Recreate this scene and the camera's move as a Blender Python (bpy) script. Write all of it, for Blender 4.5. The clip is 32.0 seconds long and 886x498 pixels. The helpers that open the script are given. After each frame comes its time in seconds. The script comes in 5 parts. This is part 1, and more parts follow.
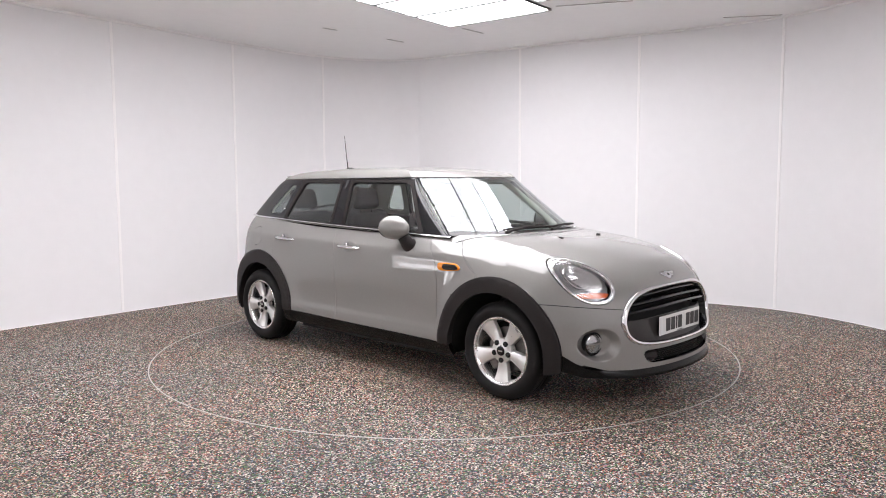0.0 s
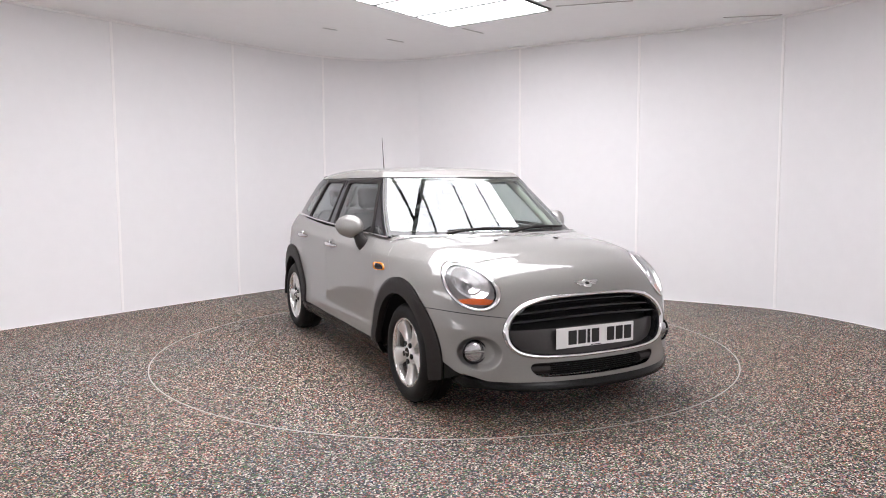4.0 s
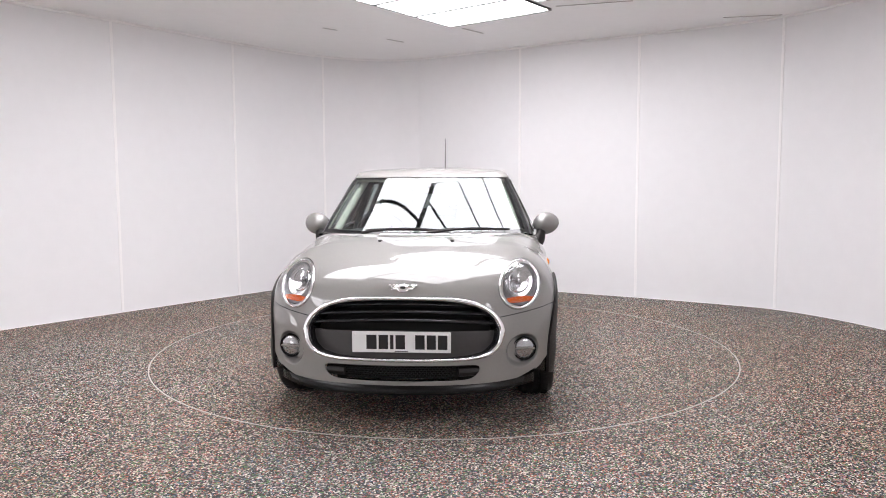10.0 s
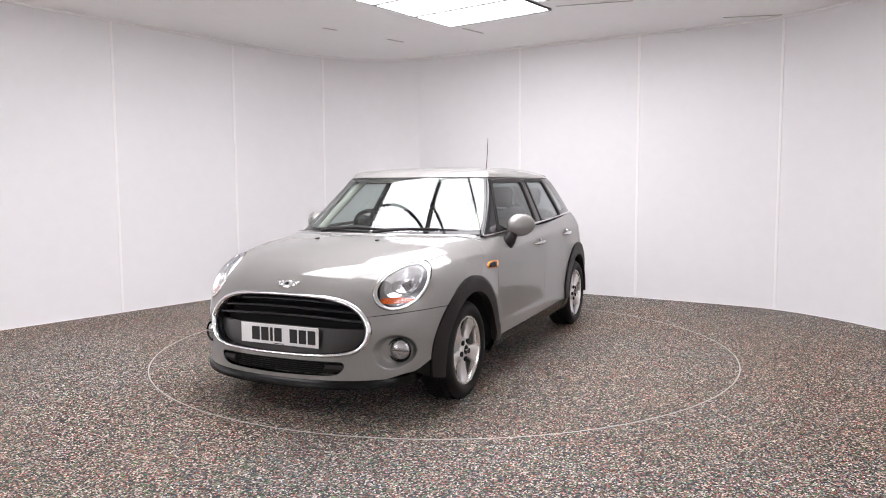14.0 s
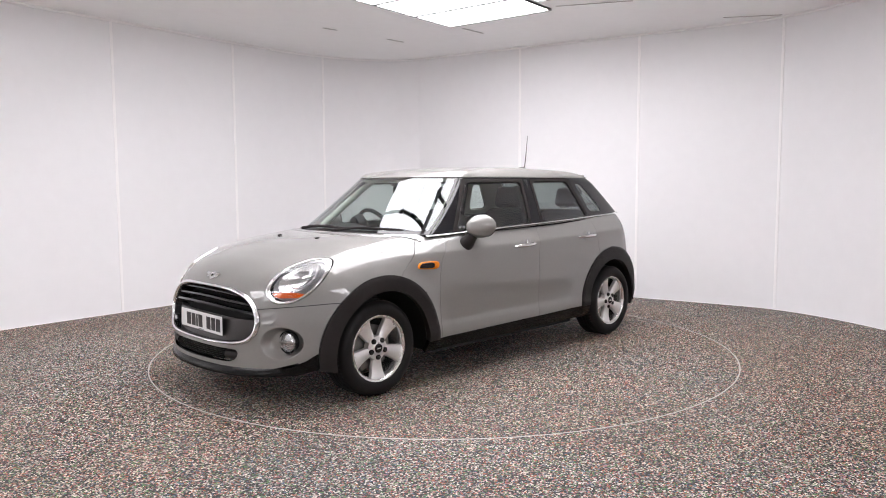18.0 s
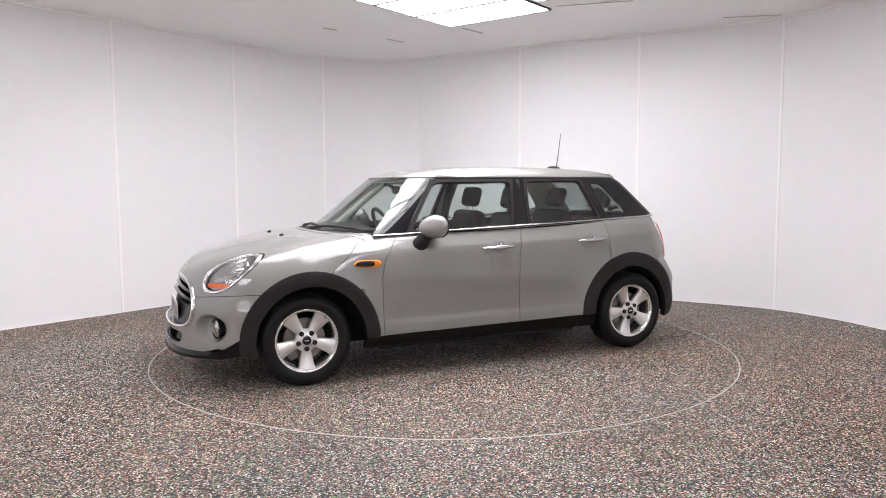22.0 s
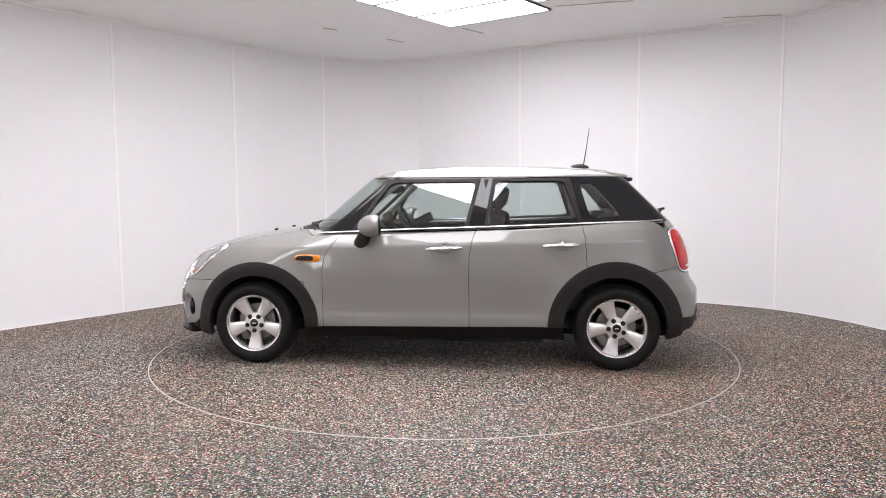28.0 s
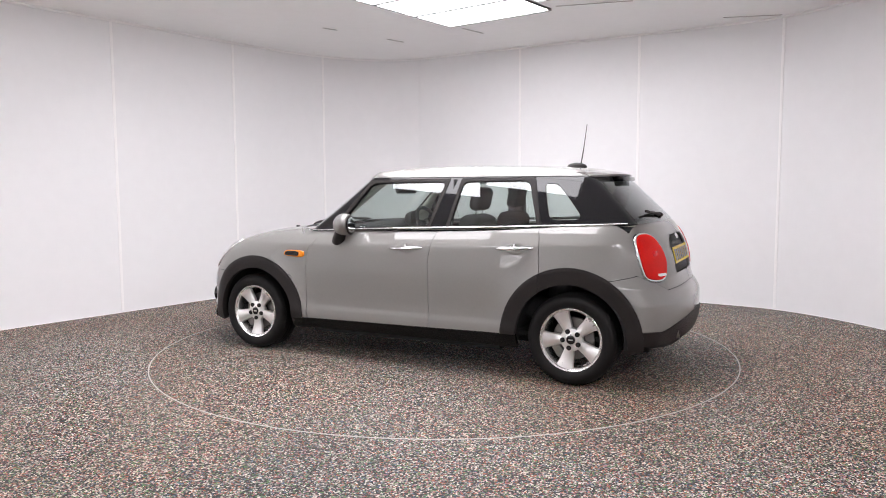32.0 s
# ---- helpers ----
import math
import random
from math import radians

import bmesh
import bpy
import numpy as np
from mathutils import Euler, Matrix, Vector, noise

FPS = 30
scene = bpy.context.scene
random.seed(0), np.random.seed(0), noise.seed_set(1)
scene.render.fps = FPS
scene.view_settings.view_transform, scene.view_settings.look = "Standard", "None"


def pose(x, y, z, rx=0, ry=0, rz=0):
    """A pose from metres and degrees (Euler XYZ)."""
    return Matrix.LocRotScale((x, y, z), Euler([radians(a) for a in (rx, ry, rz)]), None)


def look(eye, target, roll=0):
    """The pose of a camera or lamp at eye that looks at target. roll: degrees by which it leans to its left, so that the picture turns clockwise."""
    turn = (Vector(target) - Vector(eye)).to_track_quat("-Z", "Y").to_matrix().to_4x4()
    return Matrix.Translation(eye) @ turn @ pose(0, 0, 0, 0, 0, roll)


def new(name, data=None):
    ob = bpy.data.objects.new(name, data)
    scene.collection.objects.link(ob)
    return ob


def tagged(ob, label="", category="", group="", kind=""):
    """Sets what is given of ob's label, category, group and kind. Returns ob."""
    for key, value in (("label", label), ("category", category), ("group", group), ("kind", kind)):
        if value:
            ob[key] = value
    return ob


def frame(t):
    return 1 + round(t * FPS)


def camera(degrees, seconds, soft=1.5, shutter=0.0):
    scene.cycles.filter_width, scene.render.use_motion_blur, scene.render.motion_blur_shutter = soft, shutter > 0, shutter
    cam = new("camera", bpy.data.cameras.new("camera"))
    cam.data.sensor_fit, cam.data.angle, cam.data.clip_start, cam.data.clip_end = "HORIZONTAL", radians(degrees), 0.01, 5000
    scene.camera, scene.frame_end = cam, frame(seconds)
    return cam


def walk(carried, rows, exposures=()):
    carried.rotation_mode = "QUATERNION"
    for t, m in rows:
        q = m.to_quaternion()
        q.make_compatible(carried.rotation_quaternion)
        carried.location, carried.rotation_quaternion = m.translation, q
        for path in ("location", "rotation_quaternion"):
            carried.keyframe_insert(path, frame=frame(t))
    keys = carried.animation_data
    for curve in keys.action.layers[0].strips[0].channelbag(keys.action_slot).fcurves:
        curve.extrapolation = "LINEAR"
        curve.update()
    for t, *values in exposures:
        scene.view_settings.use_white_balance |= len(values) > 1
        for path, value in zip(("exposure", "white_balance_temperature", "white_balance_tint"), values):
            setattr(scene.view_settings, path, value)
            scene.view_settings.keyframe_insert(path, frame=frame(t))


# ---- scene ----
# Camera: fixed, at eye height in front of a turntable whose axis is the world's origin.
YAW, PITCH, ROLL = radians(0.043), radians(-4.986), -0.274
EYE = Vector((0.0, -5.8099, 1.2797))
AIM = EYE + Vector((-math.sin(YAW) * math.cos(PITCH), math.cos(YAW) * math.cos(PITCH), math.sin(PITCH)))
cam = camera(62.406, 32.0, soft=1.0)
walk(cam, [(0.0, look(EYE, AIM, ROLL)), (32.0, look(EYE, AIM, ROLL))], exposures=[(0.0, 0.0), (32.0, 0.0)])

TURN_0, TURN_RATE = -43.371, -5.1109      # degrees, degrees a second
AXIS = Vector((-0.0103, 0.0669, 0.0))     # the turntable's axis in the car's own space
RING = 2.2154
CEIL = 2.925

world = bpy.data.worlds.new("world")
scene.world = world
world.use_nodes = True
world.node_tree.nodes["Background"].inputs[0].default_value = (0.02, 0.02, 0.02, 1)
world.node_tree.nodes["Background"].inputs[1].default_value = 0.1
PANEL_LIGHT = 9.3
STUDIO_LIGHT, STUDIO_Z = 3.6, 0.60


# ---------------------------------------------------------------- materials
def material(name, color, rough=0.5, metal=0.0, coat=0.0, vary=0.0, scale=30.0, bump=0.0, spec=0.5, bump_scale=None, rough_vary=0.0, coat_ior=1.5):
    m = bpy.data.materials.new(name)
    m.use_nodes = True
    nt = m.node_tree
    b = nt.nodes["Principled BSDF"]
    b.inputs["Base Color"].default_value = (*color, 1)
    b.inputs["Roughness"].default_value = rough
    b.inputs["Metallic"].default_value = metal
    b.inputs["Specular IOR Level"].default_value = spec
    b.inputs["Coat Weight"].default_value = coat
    b.inputs["Coat Roughness"].default_value = 0.012
    b.inputs["Coat IOR"].default_value = coat_ior
    if vary or bump or rough_vary:
        co = nt.nodes.new("ShaderNodeTexCoord")
        n1 = nt.nodes.new("ShaderNodeTexNoise")
        n1.inputs["Scale"].default_value = scale
        n1.inputs["Detail"].default_value = 6
        nt.links.new(co.outputs["Object"], n1.inputs["Vector"])
        n2 = nt.nodes.new("ShaderNodeTexNoise")
        n2.inputs["Scale"].default_value = scale * 0.07
        n2.inputs["Detail"].default_value = 3
        nt.links.new(co.outputs["Object"], n2.inputs["Vector"])
        add = nt.nodes.new("ShaderNodeMath")
        add.operation = "ADD"
        nt.links.new(n1.outputs["Fac"], add.inputs[0])
        nt.links.new(n2.outputs["Fac"], add.inputs[1])
        if vary:
            r = nt.nodes.new("ShaderNodeMapRange")
            r.inputs["From Min"].default_value = 0.6
            r.inputs["From Max"].default_value = 1.4
            r.inputs["To Min"].default_value = 1 - vary
            r.inputs["To Max"].default_value = 1 + vary
            nt.links.new(add.outputs[0], r.inputs["Value"])
            mul = nt.nodes.new("ShaderNodeVectorMath")
            mul.operation = "SCALE"
            mul.inputs[0].default_value = color
            nt.links.new(r.outputs[0], mul.inputs["Scale"])
            nt.links.new(mul.outputs[0], b.inputs["Base Color"])
        if rough_vary:
            r = nt.nodes.new("ShaderNodeMapRange")
            r.inputs["From Min"].default_value = 0.6
            r.inputs["From Max"].default_value = 1.4
            r.inputs["To Min"].default_value = max(0.02, rough - rough_vary)
            r.inputs["To Max"].default_value = rough + rough_vary
            nt.links.new(add.outputs[0], r.inputs["Value"])
            nt.links.new(r.outputs[0], b.inputs["Roughness"])
        if bump:
            n3 = nt.nodes.new("ShaderNodeTexNoise")
            n3.inputs["Scale"].default_value = bump_scale or scale
            n3.inputs["Detail"].default_value = 4
            nt.links.new(co.outputs["Object"], n3.inputs["Vector"])
            bm_ = nt.nodes.new("ShaderNodeBump")
            bm_.inputs["Strength"].default_value = bump
            bm_.inputs["Distance"].default_value = 0.004
            nt.links.new(n3.outputs["Fac"], bm_.inputs["Height"])
            nt.links.new(bm_.outputs[0], b.inputs["Normal"])
    return m


def glass_material(name, tint, f0=0.108):
    m = bpy.data.materials.new(name)
    m.use_nodes = True
    nt = m.node_tree
    nt.nodes.remove(nt.nodes["Principled BSDF"])
    tr = nt.nodes.new("ShaderNodeBsdfTransparent")
    tr.inputs[0].default_value = (*tint, 1)
    gl = nt.nodes.new("ShaderNodeBsdfGlossy")
    gl.inputs["Roughness"].default_value = 0.004
    gl.inputs["Color"].default_value = (0.94, 0.97, 0.98, 1)
    lw = nt.nodes.new("ShaderNodeLayerWeight")
    lw.inputs["Blend"].default_value = 0.5
    pw = nt.nodes.new("ShaderNodeMath")
    pw.operation = "POWER"
    pw.inputs[1].default_value = 4.6
    nt.links.new(lw.outputs["Facing"], pw.inputs[0])
    fr = nt.nodes.new("ShaderNodeMath")
    fr.operation = "MULTIPLY_ADD"
    fr.inputs[1].default_value = 1.0 - f0
    fr.inputs[2].default_value = f0
    nt.links.new(pw.outputs[0], fr.inputs[0])
    mix = nt.nodes.new("ShaderNodeMixShader")
    nt.links.new(fr.outputs[0], mix.inputs[0])
    nt.links.new(tr.outputs[0], mix.inputs[1])
    nt.links.new(gl.outputs[0], mix.inputs[2])
    nt.links.new(mix.outputs[0], nt.nodes["Material Output"].inputs[0])
    return m


def glow_material(name, color, strength):
    m = bpy.data.materials.new(name)
    m.use_nodes = True
    b = m.node_tree.nodes["Principled BSDF"]
    b.inputs["Base Color"].default_value = (0.8, 0.8, 0.8, 1)
    b.inputs["Emission Color"].default_value = (*color, 1)
    b.inputs["Emission Strength"].default_value = strength
    return m


def paint_material():
    m = material("grey_paint", (0.236, 0.230, 0.220), rough=0.58, metal=0.25, coat=1.0, vary=0.03, scale=900.0, spec=0.12, coat_ior=1.56)
    return m


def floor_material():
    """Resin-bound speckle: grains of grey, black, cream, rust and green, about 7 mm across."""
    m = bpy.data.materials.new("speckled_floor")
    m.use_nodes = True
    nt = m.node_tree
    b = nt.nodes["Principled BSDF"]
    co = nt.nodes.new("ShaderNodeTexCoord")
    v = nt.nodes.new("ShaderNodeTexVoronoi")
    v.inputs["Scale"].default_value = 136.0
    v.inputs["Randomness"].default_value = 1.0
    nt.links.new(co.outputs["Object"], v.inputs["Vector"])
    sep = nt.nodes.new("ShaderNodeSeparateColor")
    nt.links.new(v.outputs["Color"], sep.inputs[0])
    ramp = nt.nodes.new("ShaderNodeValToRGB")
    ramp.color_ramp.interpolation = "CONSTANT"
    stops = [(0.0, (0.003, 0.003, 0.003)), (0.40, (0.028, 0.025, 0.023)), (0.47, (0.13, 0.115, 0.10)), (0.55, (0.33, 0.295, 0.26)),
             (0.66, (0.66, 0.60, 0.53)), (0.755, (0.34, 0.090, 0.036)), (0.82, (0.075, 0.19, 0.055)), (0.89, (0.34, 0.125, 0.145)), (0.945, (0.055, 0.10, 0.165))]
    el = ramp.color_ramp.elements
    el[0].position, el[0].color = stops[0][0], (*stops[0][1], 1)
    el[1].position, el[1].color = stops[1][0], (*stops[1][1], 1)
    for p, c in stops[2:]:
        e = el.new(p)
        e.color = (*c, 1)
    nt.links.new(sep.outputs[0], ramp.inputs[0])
    big = nt.nodes.new("ShaderNodeTexNoise")
    big.inputs["Scale"].default_value = 0.9
    big.inputs["Detail"].default_value = 5
    nt.links.new(co.outputs["Object"], big.inputs["Vector"])
    rng = nt.nodes.new("ShaderNodeMapRange")
    rng.inputs["From Min"].default_value = 0.3
    rng.inputs["From Max"].default_value = 0.7
    rng.inputs["To Min"].default_value = 0.86
    rng.inputs["To Max"].default_value = 1.14
    nt.links.new(big.outputs["Fac"], rng.inputs["Value"])
    mul = nt.nodes.new("ShaderNodeVectorMath")
    mul.operation = "SCALE"
    nt.links.new(ramp.outputs[0], mul.inputs[0])
    nt.links.new(rng.outputs[0], mul.inputs["Scale"])
    warm = nt.nodes.new("ShaderNodeTexNoise")
    warm.inputs["Scale"].default_value = 0.55
    warm.inputs["Detail"].default_value = 4
    nt.links.new(co.outputs["Object"], warm.inputs["Vector"])
    wr = nt.nodes.new("ShaderNodeValToRGB")
    wr.color_ramp.elements[0].position, wr.color_ramp.elements[0].color = 0.40, (0.97, 1.0, 1.01, 1)
    wr.color_ramp.elements[1].position, wr.color_ramp.elements[1].color = 0.62, (1.07, 0.97, 0.87, 1)
    nt.links.new(warm.outputs["Fac"], wr.inputs[0])
    tint = nt.nodes.new("ShaderNodeVectorMath")
    tint.operation = "MULTIPLY"
    nt.links.new(mul.outputs[0], tint.inputs[0])
    nt.links.new(wr.outputs[0], tint.inputs[1])
    nt.links.new(tint.outputs[0], b.inputs["Base Color"])
    b.inputs["Roughness"].default_value = 0.62
    bp = nt.nodes.new("ShaderNodeBump")
    bp.inputs["Strength"].default_value = 0.55
    bp.inputs["Distance"].default_value = 0.004
    bp.invert = True
    nt.links.new(v.outputs["Distance"], bp.inputs["Height"])
    nt.links.new(bp.outputs[0], b.inputs["Normal"])
    return m


PAINT = paint_material()
BLACK = material("black_textured_plastic", (0.0185, 0.0155, 0.0150), rough=0.50, vary=0.12, scale=60, bump=0.15, bump_scale=700, spec=0.22)
FRIT = material("black_glass_edge", (0.006, 0.006, 0.007), rough=0.015, spec=0.5)
GLOSS_BLACK = material("gloss_black_trim", (0.010, 0.010, 0.012), rough=0.04, rough_vary=0.02, scale=12, spec=0.5)
SILL = material("sill_plastic", (0.0040, 0.0037, 0.0037), rough=0.26, vary=0.15, scale=50, spec=0.22)
GRILLE_PANEL = material("grille_panel_plastic", (0.034, 0.031, 0.030), rough=0.34, vary=0.10, scale=60, bump=0.10, bump_scale=700, spec=0.4)
FOG = material("fog_lens_silver", (0.42, 0.42, 0.43), rough=0.14, metal=0.85, bump=0.25, bump_scale=50)
RED_DEEP = material("deep_red_insert", (0.62, 0.008, 0.014), rough=0.18, coat=0.3)
DARK = material("dark_void_lining", (0.006, 0.006, 0.006), rough=0.8, vary=0.2, scale=40)
RUBBER = material("tyre_rubber", (0.0075, 0.0068, 0.0068), rough=0.55, vary=0.2, scale=25, bump=0.12, bump_scale=300, spec=0.24)
CHROME = material("chrome", (0.74, 0.74, 0.75), rough=0.06, metal=1.0)
SATIN = material("satin_alloy", (0.74, 0.73, 0.72), rough=0.30, metal=0.7, vary=0.05, scale=40, rough_vary=0.05)
HOUSING = material("lamp_housing", (0.17, 0.17, 0.175), rough=0.28, metal=0.55, vary=0.06, scale=60)
RIM = material("bright_rim", (0.78, 0.77, 0.76), rough=0.17, metal=0.85, vary=0.04, scale=40)
STEEL = material("brake_steel", (0.22, 0.21, 0.20), rough=0.45, metal=0.9, vary=0.2, scale=60)
GLASS = glass_material("window_glass", (0.76, 0.83, 0.81))
DARK_GLASS = glass_material("tinted_rear_glass", (0.28, 0.31, 0.31))
LAMP_GLASS = glass_material("lamp_lens", (0.95, 0.95, 0.95), 0.032)
REFLECTOR = material("lamp_reflector", (0.54, 0.54, 0.55), rough=0.16, metal=0.88, bump=0.35, bump_scale=70, vary=0.05)
AMBER = material("amber_lens", (0.85, 0.27, 0.02), rough=0.12, coat=0.5, vary=0.08, scale=200)
AMBER_DULL = material("amber_insert", (0.60, 0.10, 0.012), rough=0.2, coat=0.5, vary=0.1, scale=200)
RED = material("red_lens", (0.72, 0.013, 0.010), rough=0.16, coat=0.0, spec=0.16, vary=0.10, scale=120)
PLATE_WHITE = material("plate_white", (0.78, 0.78, 0.77), rough=0.25, vary=0.02)
PLATE_YELLOW = material("plate_yellow", (0.75, 0.55, 0.06), rough=0.25, vary=0.02)
INK = material("plate_black", (0.012, 0.012, 0.012), rough=0.35)
FABRIC = material("seat_fabric", (0.036, 0.036, 0.038), rough=0.9, vary=0.25, scale=160, bump=0.3, bump_scale=500)
SOFT = material("dash_plastic", (0.016, 0.016, 0.017), rough=0.6, vary=0.12, scale=80, bump=0.2, bump_scale=400)
LINER = material("pale_headliner", (0.50, 0.50, 0.44), rough=0.9, vary=0.05, scale=200, bump=0.2, bump_scale=600)
MIRROR = material("mirror_silver", (0.88, 0.88, 0.88), rough=0.01, metal=1.0)
WALL = material("white_wall_panel", (0.87, 0.863, 0.875), rough=0.48, vary=0.018, scale=9, bump=0.03, bump_scale=60)
STRIP = material("white_joint_strip", (0.97, 0.955, 0.955), rough=0.5, vary=0.02, scale=20)
CEILING = material("white_ceiling", (0.95, 0.945, 0.945), rough=0.7, vary=0.02, scale=8)
SLOT = material("ceiling_slot", (0.50, 0.48, 0.47), rough=0.7)
BAR = material("light_frame", (0.10, 0.10, 0.10), rough=0.5)
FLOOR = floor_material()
RING_METAL = material("ring_metal", (0.50, 0.49, 0.47), rough=0.5, metal=0.5, vary=0.1, scale=30)
GLOW = glow_material("light_panel", (0.992, 0.966, 1.010), PANEL_LIGHT)
STUDIO_GLOW = glow_material("studio_light_cloth", (1.0, 0.97, 0.98), STUDIO_LIGHT)


# ---------------------------------------------------------------- mesh helpers
def mesh_object(name, verts, faces, mat, parent=None, label="", smooth=False):
    me = bpy.data.meshes.new(name)
    me.from_pydata([tuple(v) for v in verts], [], [tuple(f) for f in faces])
    me.materials.append(mat)
    if smooth:
        me.shade_smooth()
    me.update()
    ob = new(name, me)
    ob.parent = parent
    if label:
        tagged(ob, label)
    return ob


def part(name, bm, mat, parent, label="", smooth=False, angle=40):
    me = bpy.data.meshes.new(name)
    bmesh.ops.recalc_face_normals(bm, faces=bm.faces)
    bm.to_mesh(me)
    bm.free()
    me.materials.append(mat)
    if smooth:
        me.shade_smooth()
        me.set_sharp_from_angle(angle=radians(angle))
    ob = new(name, me)
    ob.parent = parent
    if label:
        tagged(ob, label)
    return ob


def empty(name, parent=None):
    ob = new(name)
    ob.empty_display_size = 0.1
    ob.parent = parent
    return ob


def box(bm, size, m=None, bevel=0.0, seg=2):
    r = bmesh.ops.create_cube(bm, size=1.0, matrix=Matrix.Diagonal((*size, 1)))
    vs = r["verts"]
    if bevel:
        es = list({e for v in vs for e in v.link_edges})
        g = bmesh.ops.bevel(bm, geom=es, offset=bevel, segments=seg, affect="EDGES", profile=0.5)
        vs = list({v for f in g["faces"] for v in f.verts} | {v for v in vs if v.is_valid})
    if m is not None:
        bmesh.ops.transform(bm, matrix=m, verts=vs)
    return vs


def tube(bm, pts, r, n=8, cap=True):
    """A tube along points; r may be a list."""
    pts = [Vector(p) for p in pts]
    rs = r if isinstance(r, (list, tuple)) else [r] * len(pts)
    rings = []
    for i, p in enumerate(pts):
        d = (pts[min(i + 1, len(pts) - 1)] - pts[max(i - 1, 0)]).normalized()
        a = d.orthogonal().normalized() if i == 0 else (rings_a - d * d.dot(rings_a)).normalized()
        rings_a = a
        b = d.cross(a)
        rings.append([bm.verts.new(p + (a * math.cos(2 * math.pi * k / n) + b * math.sin(2 * math.pi * k / n)) * rs[i]) for k in range(n)])
    for q, s in zip(rings, rings[1:]):
        for k in range(n):
            bm.faces.new((q[k], q[(k + 1) % n], s[(k + 1) % n], s[k]))
    if cap:
        bm.faces.new(rings[0][::-1])
        bm.faces.new(rings[-1])


def lathe(bm, prof, n=48, m=None, close=False):
    """Turn a profile of (radius, along y) about the y axis."""
    rings = []
    for r, y in prof:
        rings.append([bm.verts.new((r * math.cos(2 * math.pi * k / n), y, r * math.sin(2 * math.pi * k / n))) for k in range(n)])
    pairs = list(zip(rings, rings[1:])) + ([(rings[-1], rings[0])] if close else [])
    for a, b in pairs:
        for k in range(n):
            bm.faces.new((a[k], a[(k + 1) % n], b[(k + 1) % n], b[k]))
    if m is not None:
        bmesh.ops.transform(bm, matrix=m, verts=[v for q in rings for v in q])
    return rings


def ellipsoid(bm, size, m=None, seg=32, rings=20):
    r = bmesh.ops.create_uvsphere(bm, u_segments=seg, v_segments=rings, radius=1.0, matrix=Matrix.Diagonal((*size, 1)))
    if m is not None:
        bmesh.ops.transform(bm, matrix=m, verts=r["verts"])
    return r["verts"]


# ---------------------------------------------------------------- the room
def spline(pts, n=10, closed=True):
    out = []
    k = len(pts)
    for i in range(k if closed else k - 1):
        p0, p1, p2, p3 = [np.array(pts[(i + j - 1) % k if closed else min(max(i + j - 1, 0), k - 1)], float) for j in range(4)]
        for s in range(n):
            t = s / n
            out.append(0.5 * (2 * p1 + (p2 - p0) * t + (2 * p0 - 5 * p1 + 4 * p2 - p3) * t * t + (3 * p1 - p0 - 3 * p2 + p3) * t ** 3))
    if not closed:
        out.append(np.array(pts[-1], float))
    return np.array(out)


PLAN = [(-4.75, -0.42), (-3.98, 0.66), (-3.28, 1.58), (-2.41, 2.74), (-1.90, 3.36), (-1.53, 3.68), (-1.15, 3.90), (-0.72, 4.00), (-0.38, 3.935), (-0.22, 3.862),
        (0.33, 3.52), (0.93, 3.14), (2.17, 2.41), (2.95, 1.91), (3.37, 1.57), (3.66, 1.08), (3.85, 0.50), (3.98, -0.25),
        (3.98, -2.2), (3.75, -4.6), (3.0, -6.3), (1.6, -7.0), (-1.6, -7.1), (-3.6, -6.5), (-5.0, -4.8), (-5.25, -2.2)]
SEAMS = [(-3.285, 1.575), (-2.41, 2.74), (-1.53, 3.68), (0.93, 3.14), (2.17, 2.41), (3.37, 1.57), (-4.75, -0.42), (3.98, -2.2), (3.0, -6.3), (-3.6, -6.5), (-5.25, -2.2)]


